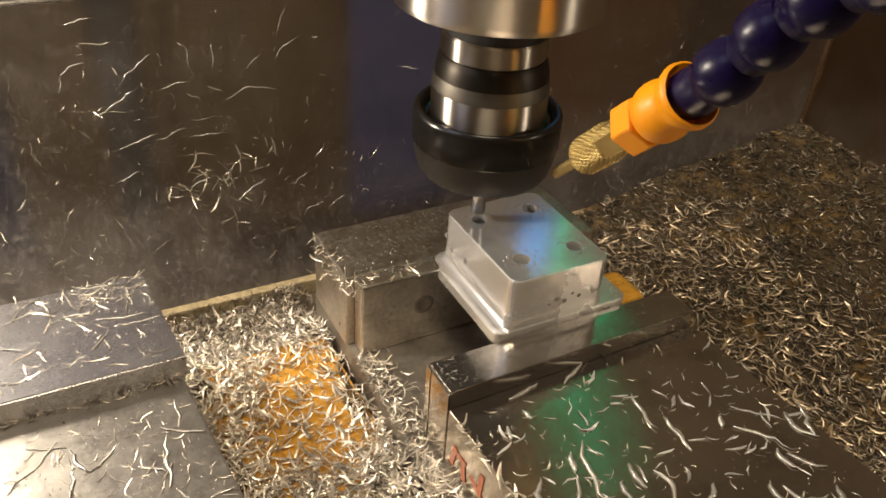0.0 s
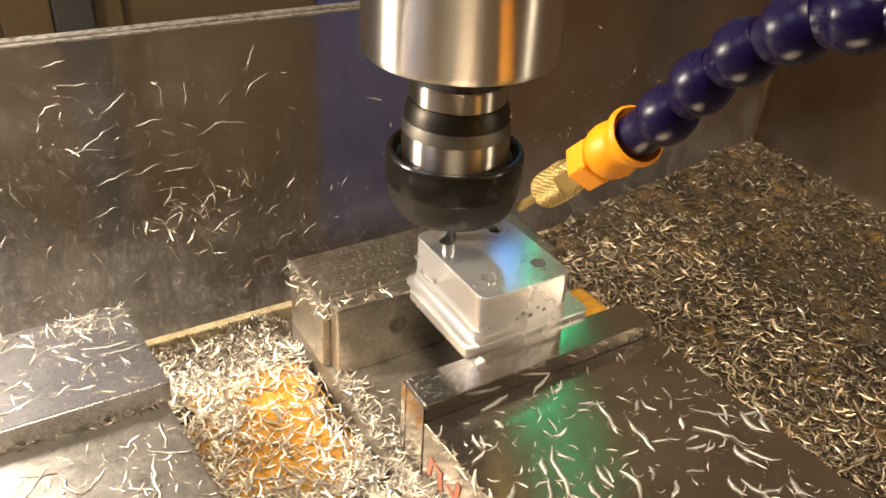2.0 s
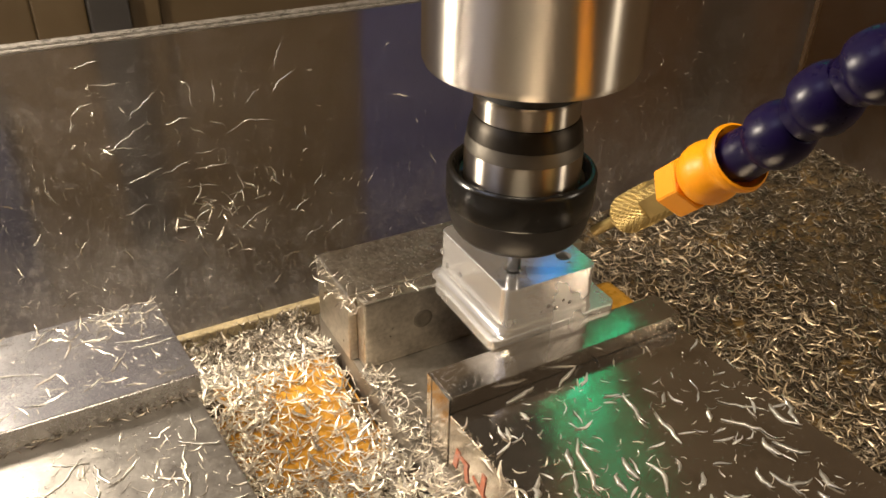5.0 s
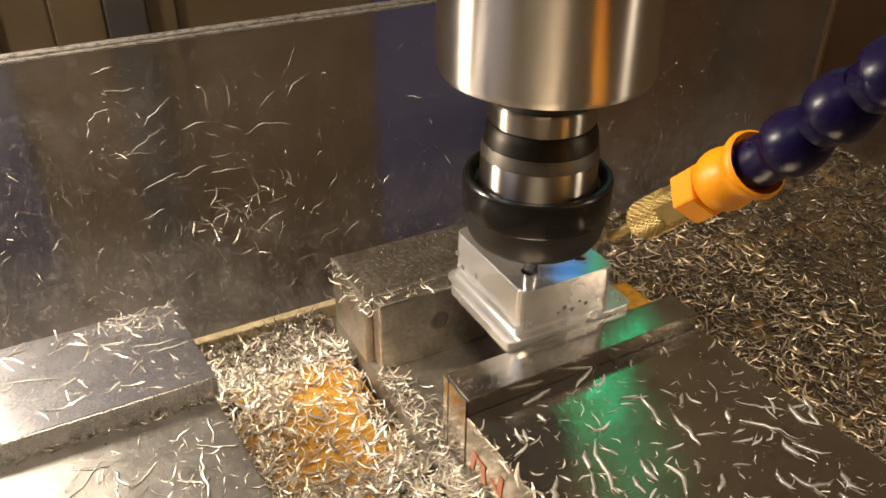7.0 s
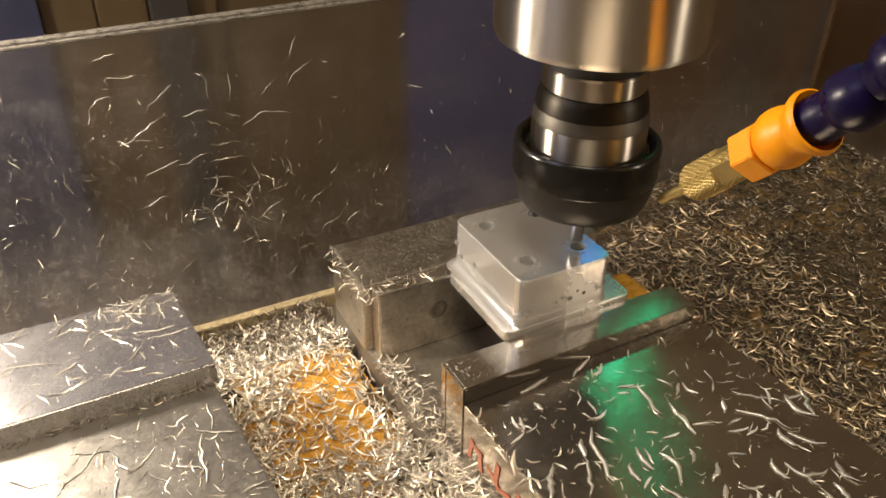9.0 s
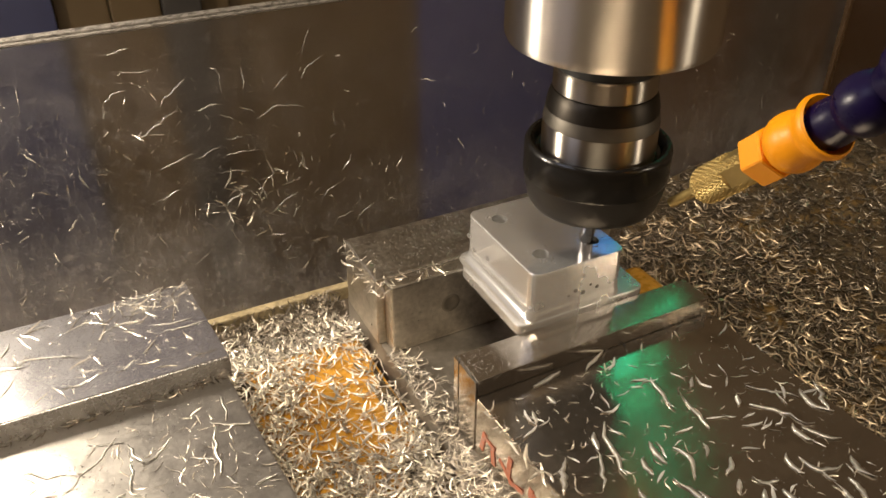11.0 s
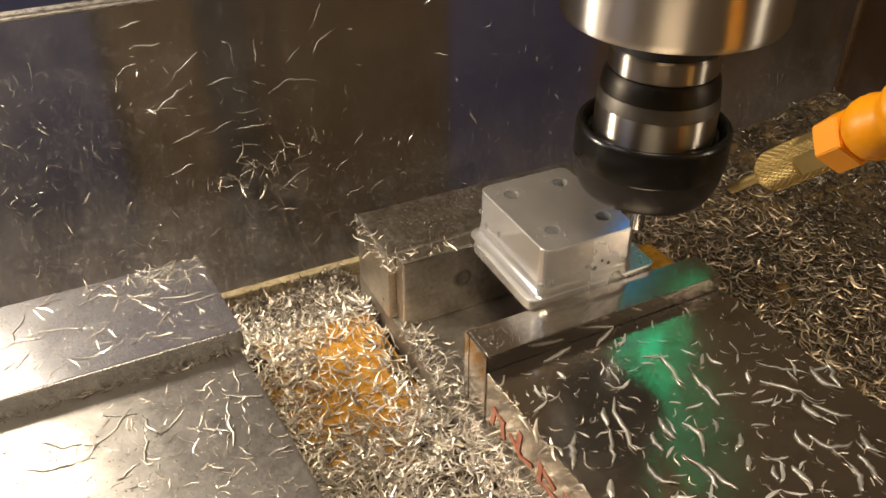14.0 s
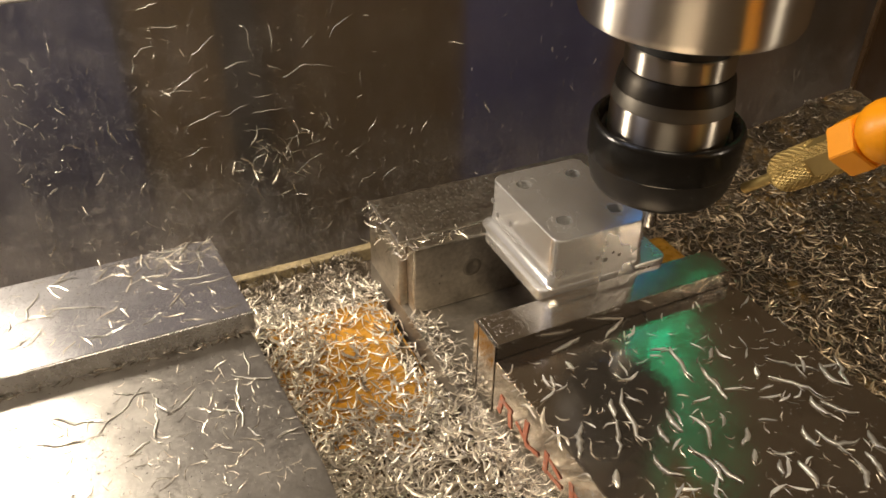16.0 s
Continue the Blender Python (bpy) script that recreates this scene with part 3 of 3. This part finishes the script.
def machine_column():
    """What stands behind the guard: machine covers and panels in upright bands, with added reflectors above."""
    c = thing("machine_column", 0, 215, -50, "brown and dark machine column covers behind the guard", "machine column")
    # The two blue bands hold bluish light in their colour.
    bands = ((-420, -104, 0, NAVY, "cover panel with a blue glow put into its colour"), (-104, -78, 8, OLIVE, "olive-brown cover"), (-78, -53, 2, OLIVE, "olive-brown cover"), (-53, -33, -4, INK, "black slot cover"),
             (-33, -17, 3, OLIVE, "olive-brown cover"), (-17, 98, 8, OLIVE, "olive-brown cover"), (98, 205, 2, BLUE_GREY, "cover panel with a bluish haze put into its colour"), (205, 371, 0, BROWN, "brown enamel cover"),
             (371, 440, 8, DUSK, "dark cover panel"), (440, 760, 3, BROWN, "brown enamel cover"))
    for x0, x1, back, mat, label in bands:
        part("cover_panel", box(x0 + 0.2, x1 - 0.2, back, back + 14, 0, 900, 1.0), mat, c, label)
    bar = bmesh.new()
    strip = [(292, 436), (310, 436), (343, 508), (386, 604), (434, 714), (408, 722), (362, 612), (322, 516)]
    front = bar.faces.new([bar.verts.new((x * MM, -7 * MM, z * MM)) for x, z in strip])
    for v in bmesh.ops.extrude_face_region(bar, geom=[front])["geom"]:
        if isinstance(v, bmesh.types.BMVert):
            v.co.y = -2.2 * MM
    bmesh.ops.recalc_face_normals(bar, faces=bar.faces)
    # Two added panels above the view, giving bar and slide something to mirror.
    part("upper_cover", box(-20, 740, -1.5, 0.5, 248, 899, 0.5), TAN, c, "tan panel out of view, added to be reflected")
    part("upper_cover", box(-420, -20.4, -1.5, 0.5, 248, 899, 0.5), LILAC, c, "pale lilac panel out of view, added to be reflected")
    part("status_lamp", box(288, 310, -10, -7.1, 430, 460, 2.0), GREEN_LAMP, c, "bright green indicator lamp")
    part("status_light", bar, GREEN_LIGHT, c, "glowing green status light bar")
    part("status_light", box(279, 286, -7, -2.2, 386, 404, 1.0), GREEN_LIGHT, c, "narrow green light strip")
    part("status_light", box(279, 289, -7, -2.2, 350, 384, 1.0), GREEN_LIGHT, c, "small glowing green panel light")
    part("screen", box(242, 270, -7, -2.2, 354, 398, 1.0), BLUE_LIGHT, c, "glowing blue control screen")
    return c


# ---- chips ----
def pile_height(x, y):
    far = min(1.0, max(0.0, (x - 110) / 235))
    z = 15 + 14 * far + 8 * max(0.0, (y + 20) / 120) * far + 8 * far * far
    z -= 5 * max(0.0, 1 - (x - 104) / 30)
    z -= 9 * min(1.0, max(0.0, (y - 40) / 40)) * max(0.0, 1 - max(0.0, x - 150) / 90)
    return z + 2.2 * rough_noise(x, y, 22) + 1.0 * rough_noise(x, y, 7)


def heap_height(x, y):
    """The chips between the plates and the vise."""
    side = abs((x + 34) / 30)
    z = 38.5 + 4.5 * min(1.0, side) ** 2 + 3.0 * rough_noise(x, y, 16)
    if y > 28:
        z -= min(1.0, (y - 28) / 62) * 27
    if y < -38:
        z += min(6.0, (-38 - y) * 0.18)
    return z


def loose_chips():
    sheet_of("chip_pile", 104.6, 348.6, -300, 101, pile_height, 4.0, SLUDGE, "deep bed of wet aluminium chips beside the vise", "chip pile")
    sheet_of("chip_heap", -66, -4.6, -170, 96.2, heap_height, 3.0, SLUDGE, "wet chips heaped beside the vise", "chip heap")
    board = thing("orange_board", -35, -60, 9.2, "orange oily board half buried in chips", "board")
    part("board", box(-30.5, 30.2, -110, 88, 0, 32.6, 0.6), BOARD, board)

    lump = thing("orange_block", 138, 18, 9.2, "rusty orange block half buried in the chip pile", "block")
    part("block", box(-10, 11, -10, 13, 0, 21, 3.5), BOARD, lump)

    def on_pile(rng):
        x, y = 105 + 243 * rng.random() ** 1.15, rng.uniform(-170, 99)
        return x, y, pile_height(x, y) + rng.uniform(0.0, 2.2)

    strewn("pile_chips", 19000, on_pile, (2.5, 7.5), "grey wet aluminium chips in a deep pile", "metal chips", 0.5, PILE_CHIP, 1.2, seed=3)

    # Only near the vise, so the pile seems brighter lit there.
    def on_near_pile(rng):
        x, y = 105 + 130 * rng.random() ** 1.5, rng.uniform(-150, 70)
        return x, y, pile_height(x, y) + rng.uniform(1.0, 3.2)

    strewn("pile_top_chips", 2900, on_near_pile, (4.0, 10.0), "loose oily chips on the near pile, coloured brighter as if lamplit", "metal chips", 0.4, TAN_CHIP, 0.9, seed=4)

    def bare(x, y):
        """How bare the wet orange board lies: 1 in the middle of its two open patches."""
        u, v = (x + 21) / 28, (y + 6 - 0.35 * (x + 21)) / 33
        p, q = (x + 14) / 16, (y + 72) / 14
        return max(1.15 - u * u - v * v, 0.55 - p * p - q * q) + 0.45 * rough_noise(x, y, 9)

    def on_heap(rng):
        x, y = rng.uniform(-65, -3.4), rng.uniform(-160, 70)
        if rng.random() < 0.72 * min(1.0, max(0.0, bare(x, y) * 1.5)) or rng.random() < (y - 30) / 34:
            return None
        return x, y, max(heap_height(x, y), 41.8 if -170 < y < 28 else 0) + rng.uniform(0.0, 2.6)

    strewn("heap_chips", 8600, on_heap, (3.2, 9.5), "bright curled aluminium chips in a heap", "metal chips", 0.6, seed=5)

    def on_slope(rng):
        x, y = rng.uniform(-65, -3.4), rng.uniform(26, 93)
        return x, y, heap_height(x, y) + rng.uniform(0.0, 2.2)

    strewn("slope_chips", 1500, on_slope, (3.0, 8.0), "dull wet chips sinking towards the guard", "metal chips", 0.5, PILE_CHIP, 0.8, seed=25)
    strewn("slope_glints", 420, on_slope, (3.0, 8.5), "a few bright chips on the dull slope", "metal chips", 0.6, CHIP, 0.8, seed=26)

    def on_joint(rng):
        x = 103 - 60 * rng.random() ** 1.7
        return x, -60.2 + rng.gauss(0, 0.5), SLIDE_Z + rng.uniform(-0.1, 0.5)

    strewn("joint_chips", 34, on_joint, (1.2, 3.6), "dark swarf packed along the jaw joint", "metal chips", 0.25, SWARF, 0.6, seed=27)

    def on_foot(rng):
        x, y = rng.uniform(-62, 8), 93 - abs(rng.gauss(0, 9))
        return x, y, heap_height(x, 94) + rng.uniform(0, 3) + max(0.0, (94 - y) * 0.25)

    def on_trim(rng):
        return rng.uniform(-62, 8), rng.uniform(95.0, 97.5), 16.8 - 8 * rng.random() ** 2

    strewn("trim_chips", 190, on_trim, (1.5, 6.0), "wet chips clinging to the sealing strip", "metal chips", 1.2, PILE_CHIP, 0.7, seed=28)
    strewn("foot_chips", 420, on_foot, (2.5, 8.0), "chips gathered along the foot of the guard", "metal chips", 0.9, PILE_CHIP, seed=6)

    def on_bed(rng):
        x, y = rng.uniform(-4, 28), rng.uniform(-45, -1)
        if rng.random() < (x + 4) / 16:
            return None
        return x, y, 52.4 + rng.uniform(0, 1.6) + max(0.0, 3 - x) * rng.random() * 0.8

    strewn("bed_chips", 900, on_bed, (2.5, 6.5), "small chips washed onto the vise bed", "metal chips", 0.5, seed=7)

    def on_rear(rng):
        if rng.random() < 0.78:
            return rng.gauss(-3.0, 1.4), rng.uniform(2, 40), 83.0 - abs(rng.gauss(0, 4.0))
        return rng.uniform(-2, 30), rng.gauss(3.5, 2.5), 83.7

    strewn("jaw_chips", 130, on_rear, (2.0, 7.0), "stringy chips caught on the rear jaw", "metal chips", 0.9, seed=8)

    def on_flank(rng):
        y = rng.uniform(-165, -61)
        return 3.9 + 0.0472 * (-60 - y) + rng.gauss(0.3, 1.0), y, SLIDE_Z + rng.uniform(-1.5, 0.6)

    strewn("flank_chips", 80, on_flank, (3.0, 8.0), "chips along the edge of the sliding jaw", "metal chips", 0.7, seed=9)


VISE_CHIPS = [(59.6, -85.5, -97, 15), (63.7, -96.6, -100, 15), (71.8, -85.5, -137, 5), (79.8, -98.6, -125, 5), (93.0, -100.6, -45, 16), (87.9, -109.7, -52, 19), (101.1, -110.7, -79, 12), (106.1, -108.7, -116, 15), (86.9, -118.8, -87, 8), (92.0, -121.9, -52, 11), (41.4, -104.7, -95, 9), (55.6, -110.7, -121, 5), (35.4, -107.7, -106, 7), (47.5, -111.8, -99, 12), (57.6, -118.8, -141, 7), (74.8, -126.9, -99, 8), (81.9, -131.0, -41, 12), (27.3, -92.6, -115, 7), (30.3, -97.6, -110, 21), (22.2, -102.7, -119, 14), (11.1, -99.6, -127, 12), (40.4, -121.9, -88, 14), (43.5, -126.9, -80, 10), (54.6, -125.9, -124, 5)]
VISE_CHIPS_MORE = [(62.7, -127.9, -38, 7), (58.6, -132.0, -120, 5), (64.7, -137.0, -96, 9), (92.0, -137.0, -87, 9), (84.9, -143.1, -100, 10), (78.8, -143.1, -115, 11), (28.3, -118.8, -69, 10), (13.1, -115.8, -118, 6), (49.5, -61.2, 28, 13), (29.3, -62.2, 11, 12), (16.2, -75.4, -106, 5), (25.3, -71.3, -79, 4)]
BAR_CHIPS = [(-107, 18, 22, 10), (-94, 12, 1, 12), (-75, 2, -1, 14), (-79, 6, -7, 14), (-131, 12, 72, 13), (-130, -3, 49, 4), (-110, -11, -4, 13), (-103, -2, 70, 4), (-96, -10, 29, 7), (-117, 4, -22, 21), (-75, 18, -94, 14), (-88, 24, -3, 13), (-83, 25, -8, 16), (-84, 14, -64, 6)]
PLATE_CHIPS = [(-72, -34, -95, 11), (-72, -41, -32, 12), (-78, -50, -101, 19), (-102, -47, -96, 15), (-111, -39, 45, 19), (-107, -33, -19, 10), (-94, -43, 31, 12), (-82, -52, -34, 8), (-77, -63, -65, 5), (-68, -67, 10, 7), (-123, -38, -29, 18), (-128, -45, -11, 12), (-100, -41, -73, 9), (-108, -56, 27, 7)]
GUARD_CHIPS = [(-69, 154, 11, 8), (-64, 145, -3, 10), (-79, 131, 74, 6), (-74, 137, 21, 9), (-52, 134, 41, 15), (-32, 136, -82, 11), (-22, 135, -92, 9), (9, 136, 38, 15), (6, 146, 71, 11), (-6, 131, 41, 8), (-38, 125, 7, 10), (-8, 118, 3, 21), (-22, 121, -30, 7), (-31, 119, -33, 6), (-61, 121, 29, 20), (-61, 117, -12, 6), (-55, 103, 18, 15), (-42, 104, 15, 12), (-28, 109, 3, 10), (-26, 101, -4, 16), (-32, 93, -7, 13), (-17, 85, 50, 12), (-61, 88, 18, 10), (-39, 77, -26, 16)]
GUARD_CHIPS_MORE = [(-33, 79, 29, 12), (-35, 71, 54, 14), (-12, 71, 30, 17), (22, 85, 53, 8), (13, 73, 34, 10), (16, 55, 37, 10), (29, 56, 39, 10), (-93, 104, -79, 11)]


def single_chips():
    rng = random.Random(21)

    def lay(x, y, z, turn, length, width, group, label, upright=False):
        ob = new("metal_shaving", sliver_mesh(rng, length * 1.05, width, rng.uniform(0.05, 0.3 if upright else 0.6)))
        if upright:
            ob.matrix_world = pose(x * MM, (GUARD_Y - 0.05) * MM, y * MM, 90, 0, 0) @ pose(0, 0, 0, 0, 0, turn)
        else:
            ob.matrix_world = pose(x * MM, y * MM, z * MM, 0, 0, turn)
        tagged(ob, label, "metal chip", group)

    for x, y, turn, length in VISE_CHIPS + VISE_CHIPS_MORE:
        lay(x, y, SLIDE_Z - 0.05, turn, length, rng.uniform(1.2, 2.4), "chips on the vise", "bright curled aluminium shaving on the wet vise top")
    for x, y, turn, length in BAR_CHIPS:
        lay(x, y, 91.0, turn, length, rng.uniform(0.6, 1.0), "chips on the bar", "thin aluminium shaving on the ground bar")
    for x, y, turn, length in PLATE_CHIPS:
        lay(x, y, 83.1, turn, length, rng.uniform(0.7, 1.1), "chips on the plate", "thin aluminium shaving on the grey plate")
    for x, z, turn, length in GUARD_CHIPS + GUARD_CHIPS_MORE:
        lay(x, z, 0, turn, length, rng.uniform(0.28, 0.50), "chips on the guard", "thin aluminium shaving stuck to the clear guard", True)


def small_wet():
    """Fine chips and drops that nobody could count."""
    def on_bar(rng):
        return rng.uniform(-150, -69), rng.uniform(-16, 26), 90.9

    def on_corner(rng):
        return min(-70, rng.gauss(-84, 9)), min(26.5, rng.gauss(21, 4.5)), 91.0 + 0.3 * rng.random()

    def on_plate(rng):
        return rng.uniform(-150, -66), rng.uniform(-90, -28), 83.1

    def at_bar_foot(rng):
        return rng.uniform(-150, -66), -19.6 - abs(rng.gauss(0, 0.9)), 83.2

    strewn("bar_foot_chips", 80, at_bar_foot, (1.5, 6.0), "wet chips caught along the foot of the bar", "metal chips", 0.3, PILE_CHIP, 0.6, seed=29)

    def on_ledge(rng):
        y = rng.uniform(-160, -46)
        return rng.uniform(-5.0, 2.4 + 0.0472 * max(0.0, -60 - y)), y, 52.2 + rng.uniform(0, 1.0)

    strewn("ledge_chips", 600, on_ledge, (3.0, 7.5), "bright chips heaped on the ledge beside the sliding jaw", "metal chips", 0.25, seed=30)

    def on_vise(rng):
        return rng.uniform(9, 106), rng.uniform(-165, -62), SLIDE_Z - 0.1

    strewn("bar_specks", 190, on_bar, (0.8, 4.0), "fine chips on the ground bar", "metal chips", 0.2, seed=11, wide=(0.05, 0.10))
    strewn("bar_flecks", 80, on_bar, (3.0, 9.0), "thin flat chips on the ground bar", "metal chips", 0.06, CHIP, 0.3, seed=17, wide=(0.05, 0.10))
    strewn("corner_chips", 50, on_corner, (3.0, 7.5), "chips gathered at the far edge of the bar", "metal chips", 0.10, CHIP, 0.35, seed=12, wide=(0.05, 0.10))
    strewn("plate_specks", 420, on_plate, (0.7, 6.0), "fine chips on the grey plate", "metal chips", 0.2, seed=13, wide=(0.05, 0.10))
    strewn("vise_flecks", 90, on_vise, (3.0, 8.0), "thin bright chips on the wet vise top", "metal chips", 0.06, CHIP_BRIGHT, 0.4, seed=18)
    strewn("vise_specks", 300, on_vise, (0.6, 4.5), "fine chips on the wet vise top", "metal chips", 0.2, seed=14)

    def on_guard(rng):
        x, z = -130 + 430 * rng.random() ** 1.9, 16 + 130 * rng.random() ** 1.6
        return x, GUARD_Y - 0.3, z

    def in_cluster(rng):
        return rng.gauss(-24, 13), GUARD_Y - 0.4, rng.gauss(76, 10)

    strewn("guard_cluster", 60, in_cluster, (3.5, 11.0), "tangle of fine chips stuck low on the guard", "metal chips", 1.5, CHIP, 0.5, seed=16, wide=(0.05, 0.10))
    strewn("guard_threads", 110, on_guard, (4.0, 9.0), "thin chips stuck to the clear guard", "metal chips", 1.5, CHIP, 0.25, seed=19, wide=(0.05, 0.10))
    strewn("guard_specks", 1900, on_guard, (0.4, 3.6), "fine chips and flecks stuck to the clear guard", "metal chips", 1.5, seed=15, wide=(0.05, 0.10))

    def dropped(name, count, spot, sizes, label, seed):
        rng = random.Random(seed)
        verts, faces = [], []
        for _ in range(count):
            x, y, z = spot(rng)
            r, base = rng.uniform(*sizes), len(verts)
            for k in range(7):
                verts.append(((x + r * math.cos(k * 0.8976)) * MM, (y + r * math.sin(k * 0.8976)) * MM, z * MM))
            for k in range(7):
                verts.append(((x + 0.65 * r * math.cos(k * 0.8976)) * MM, (y + 0.65 * r * math.sin(k * 0.8976)) * MM, (z + 0.3 * r) * MM))
            verts.append((x * MM, y * MM, (z + 0.42 * r) * MM))
            for k in range(7):
                n = (k + 1) % 7
                faces += [(base + k, base + n, base + 7 + n, base + 7 + k), (base + 7 + k, base + 7 + n, base + 14)]
        mesh = bpy.data.meshes.new(name)
        mesh.from_pydata(verts, [], faces)
        mesh.materials.append(DROP)
        mesh.shade_smooth()
        tagged(new(name, mesh), label, "coolant drops", kind="stuff")

    dropped("jaw_drops", 900, lambda r: (r.uniform(-2, 100), r.uniform(1, 39), 83.5), (0.08, 0.32), "beads of coolant on the rear jaw", 31)
    dropped("front_drops", 420, lambda r: (4.5 + 97 * r.random() ** 1.5, r.uniform(-57.5, -45), 83.5), (0.08, 0.24), "beads of coolant on the front jaw", 32)
    dropped("bar_drops", 620, lambda r: (r.uniform(-150, -69), r.uniform(-16, 26), 91.1), (0.08, 0.27), "beads of coolant on the bar", 33)
    dropped("plate_drops", 620, lambda r: (r.uniform(-150, -66), r.uniform(-95, -22), 83.2), (0.08, 0.27), "beads of coolant on the grey plate", 37)
    def round_holes(rng):
        x, y = rng.choice(HOLES)
        a, d = rng.uniform(0, 6.283), 3.6 + abs(rng.gauss(0, 2.2))
        return min(69.5, max(36, x + d * math.cos(a))), min(4, max(-42, y + d * math.sin(a))), 105.36

    dropped("hole_drops", 150, round_holes, (0.12, 0.42), "coolant beads gathered round the holes", 36)
    dropped("block_drops", 90, lambda r: (r.uniform(36, 69), r.uniform(-42, 4), 105.36), (0.10, 0.32), "beads of coolant on the block", 34)
    dropped("vise_drops", 650, lambda r: (r.uniform(9, 106), r.uniform(-165, -62), SLIDE_Z), (0.06, 0.26), "beads of coolant on the vise top", 35)


room()
guards()
vise()
workpiece()
side_plates()
HEAD = spindle()
HOSE = nozzle()
COLUMN = machine_column()
loose_chips()
single_chips()
small_wet()

# seconds and the place of the cutter's axis over the vise, in millimetres
TRAVEL = [
    (0, 42.42, -4.38, 147.04),
    (0.5, 42.44, -5.55, 144.43),
    (1, 42.97, -4.75, 141.86),
    (1.5, 43.14, -5.09, 141.42),
    (2, 44.68, -3.64, 141.23),
    (2.5, 43.07, -3.10, 141.44),
    (3, 41.80, -6.70, 142.41),
    (3.2, 42.30, -6.30, 145.00),
    (3.6, 42.80, -6.00, 150.00),
    (4.2, 43.20, -31.50, 149.60),
    (4.7, 43.50, -32.20, 146.80),
    (5.5, 43.45, -32.66, 142.47),
    (6, 43.03, -31.54, 141.97),
    (6.5, 43.83, -33.40, 142.15),
    (7, 44.25, -32.18, 142.42),
    (7.5, 43.42, -31.09, 141.56),
    (7.75, 43.20, -31.40, 143.00),
    (8, 43.06, -31.56, 148.47),
    (8.15, 43.50, -31.70, 149.20),
    (8.5, 58.08, -32.94, 149.24),
    (8.7, 63.00, -32.40, 149.30),
    (9, 63.97, -32.34, 147.05),
    (9.6, 65.20, -32.00, 146.00),
    (10.2, 64.00, -33.60, 145.00),
    (10.8, 63.60, -31.80, 144.20),
    (11.5, 62.68, -34.34, 143.28),
    (12, 64.63, -33.56, 143.67),
    (12.5, 64.68, -33.25, 153.20),
    (12.65, 64.90, -33.40, 154.10),
    (13, 69.41, -44.16, 153.58),
    (13.5, 68.57, -46.94, 147.97),
    (14, 68.72, -46.89, 146.70),
    (14.5, 68.98, -46.38, 145.95),
    (15, 68.54, -47.07, 145.67),
    (15.5, 68.48, -46.61, 145.33),
    (16, 68.94, -46.77, 144.52),
]


def motions():
    walk(HEAD, [(t, pose(x * MM, y * MM, z * MM)) for t, x, y, z in TRAVEL])
    walk(HOSE, [(t, pose(x * MM, y * MM, z * MM)) for t, x, y, z in TRAVEL])
    walk(COLUMN, [(t, pose((x - 44) * MM, (215 + y + 32) * MM, -0.05)) for t, x, y, z in TRAVEL])


motions()
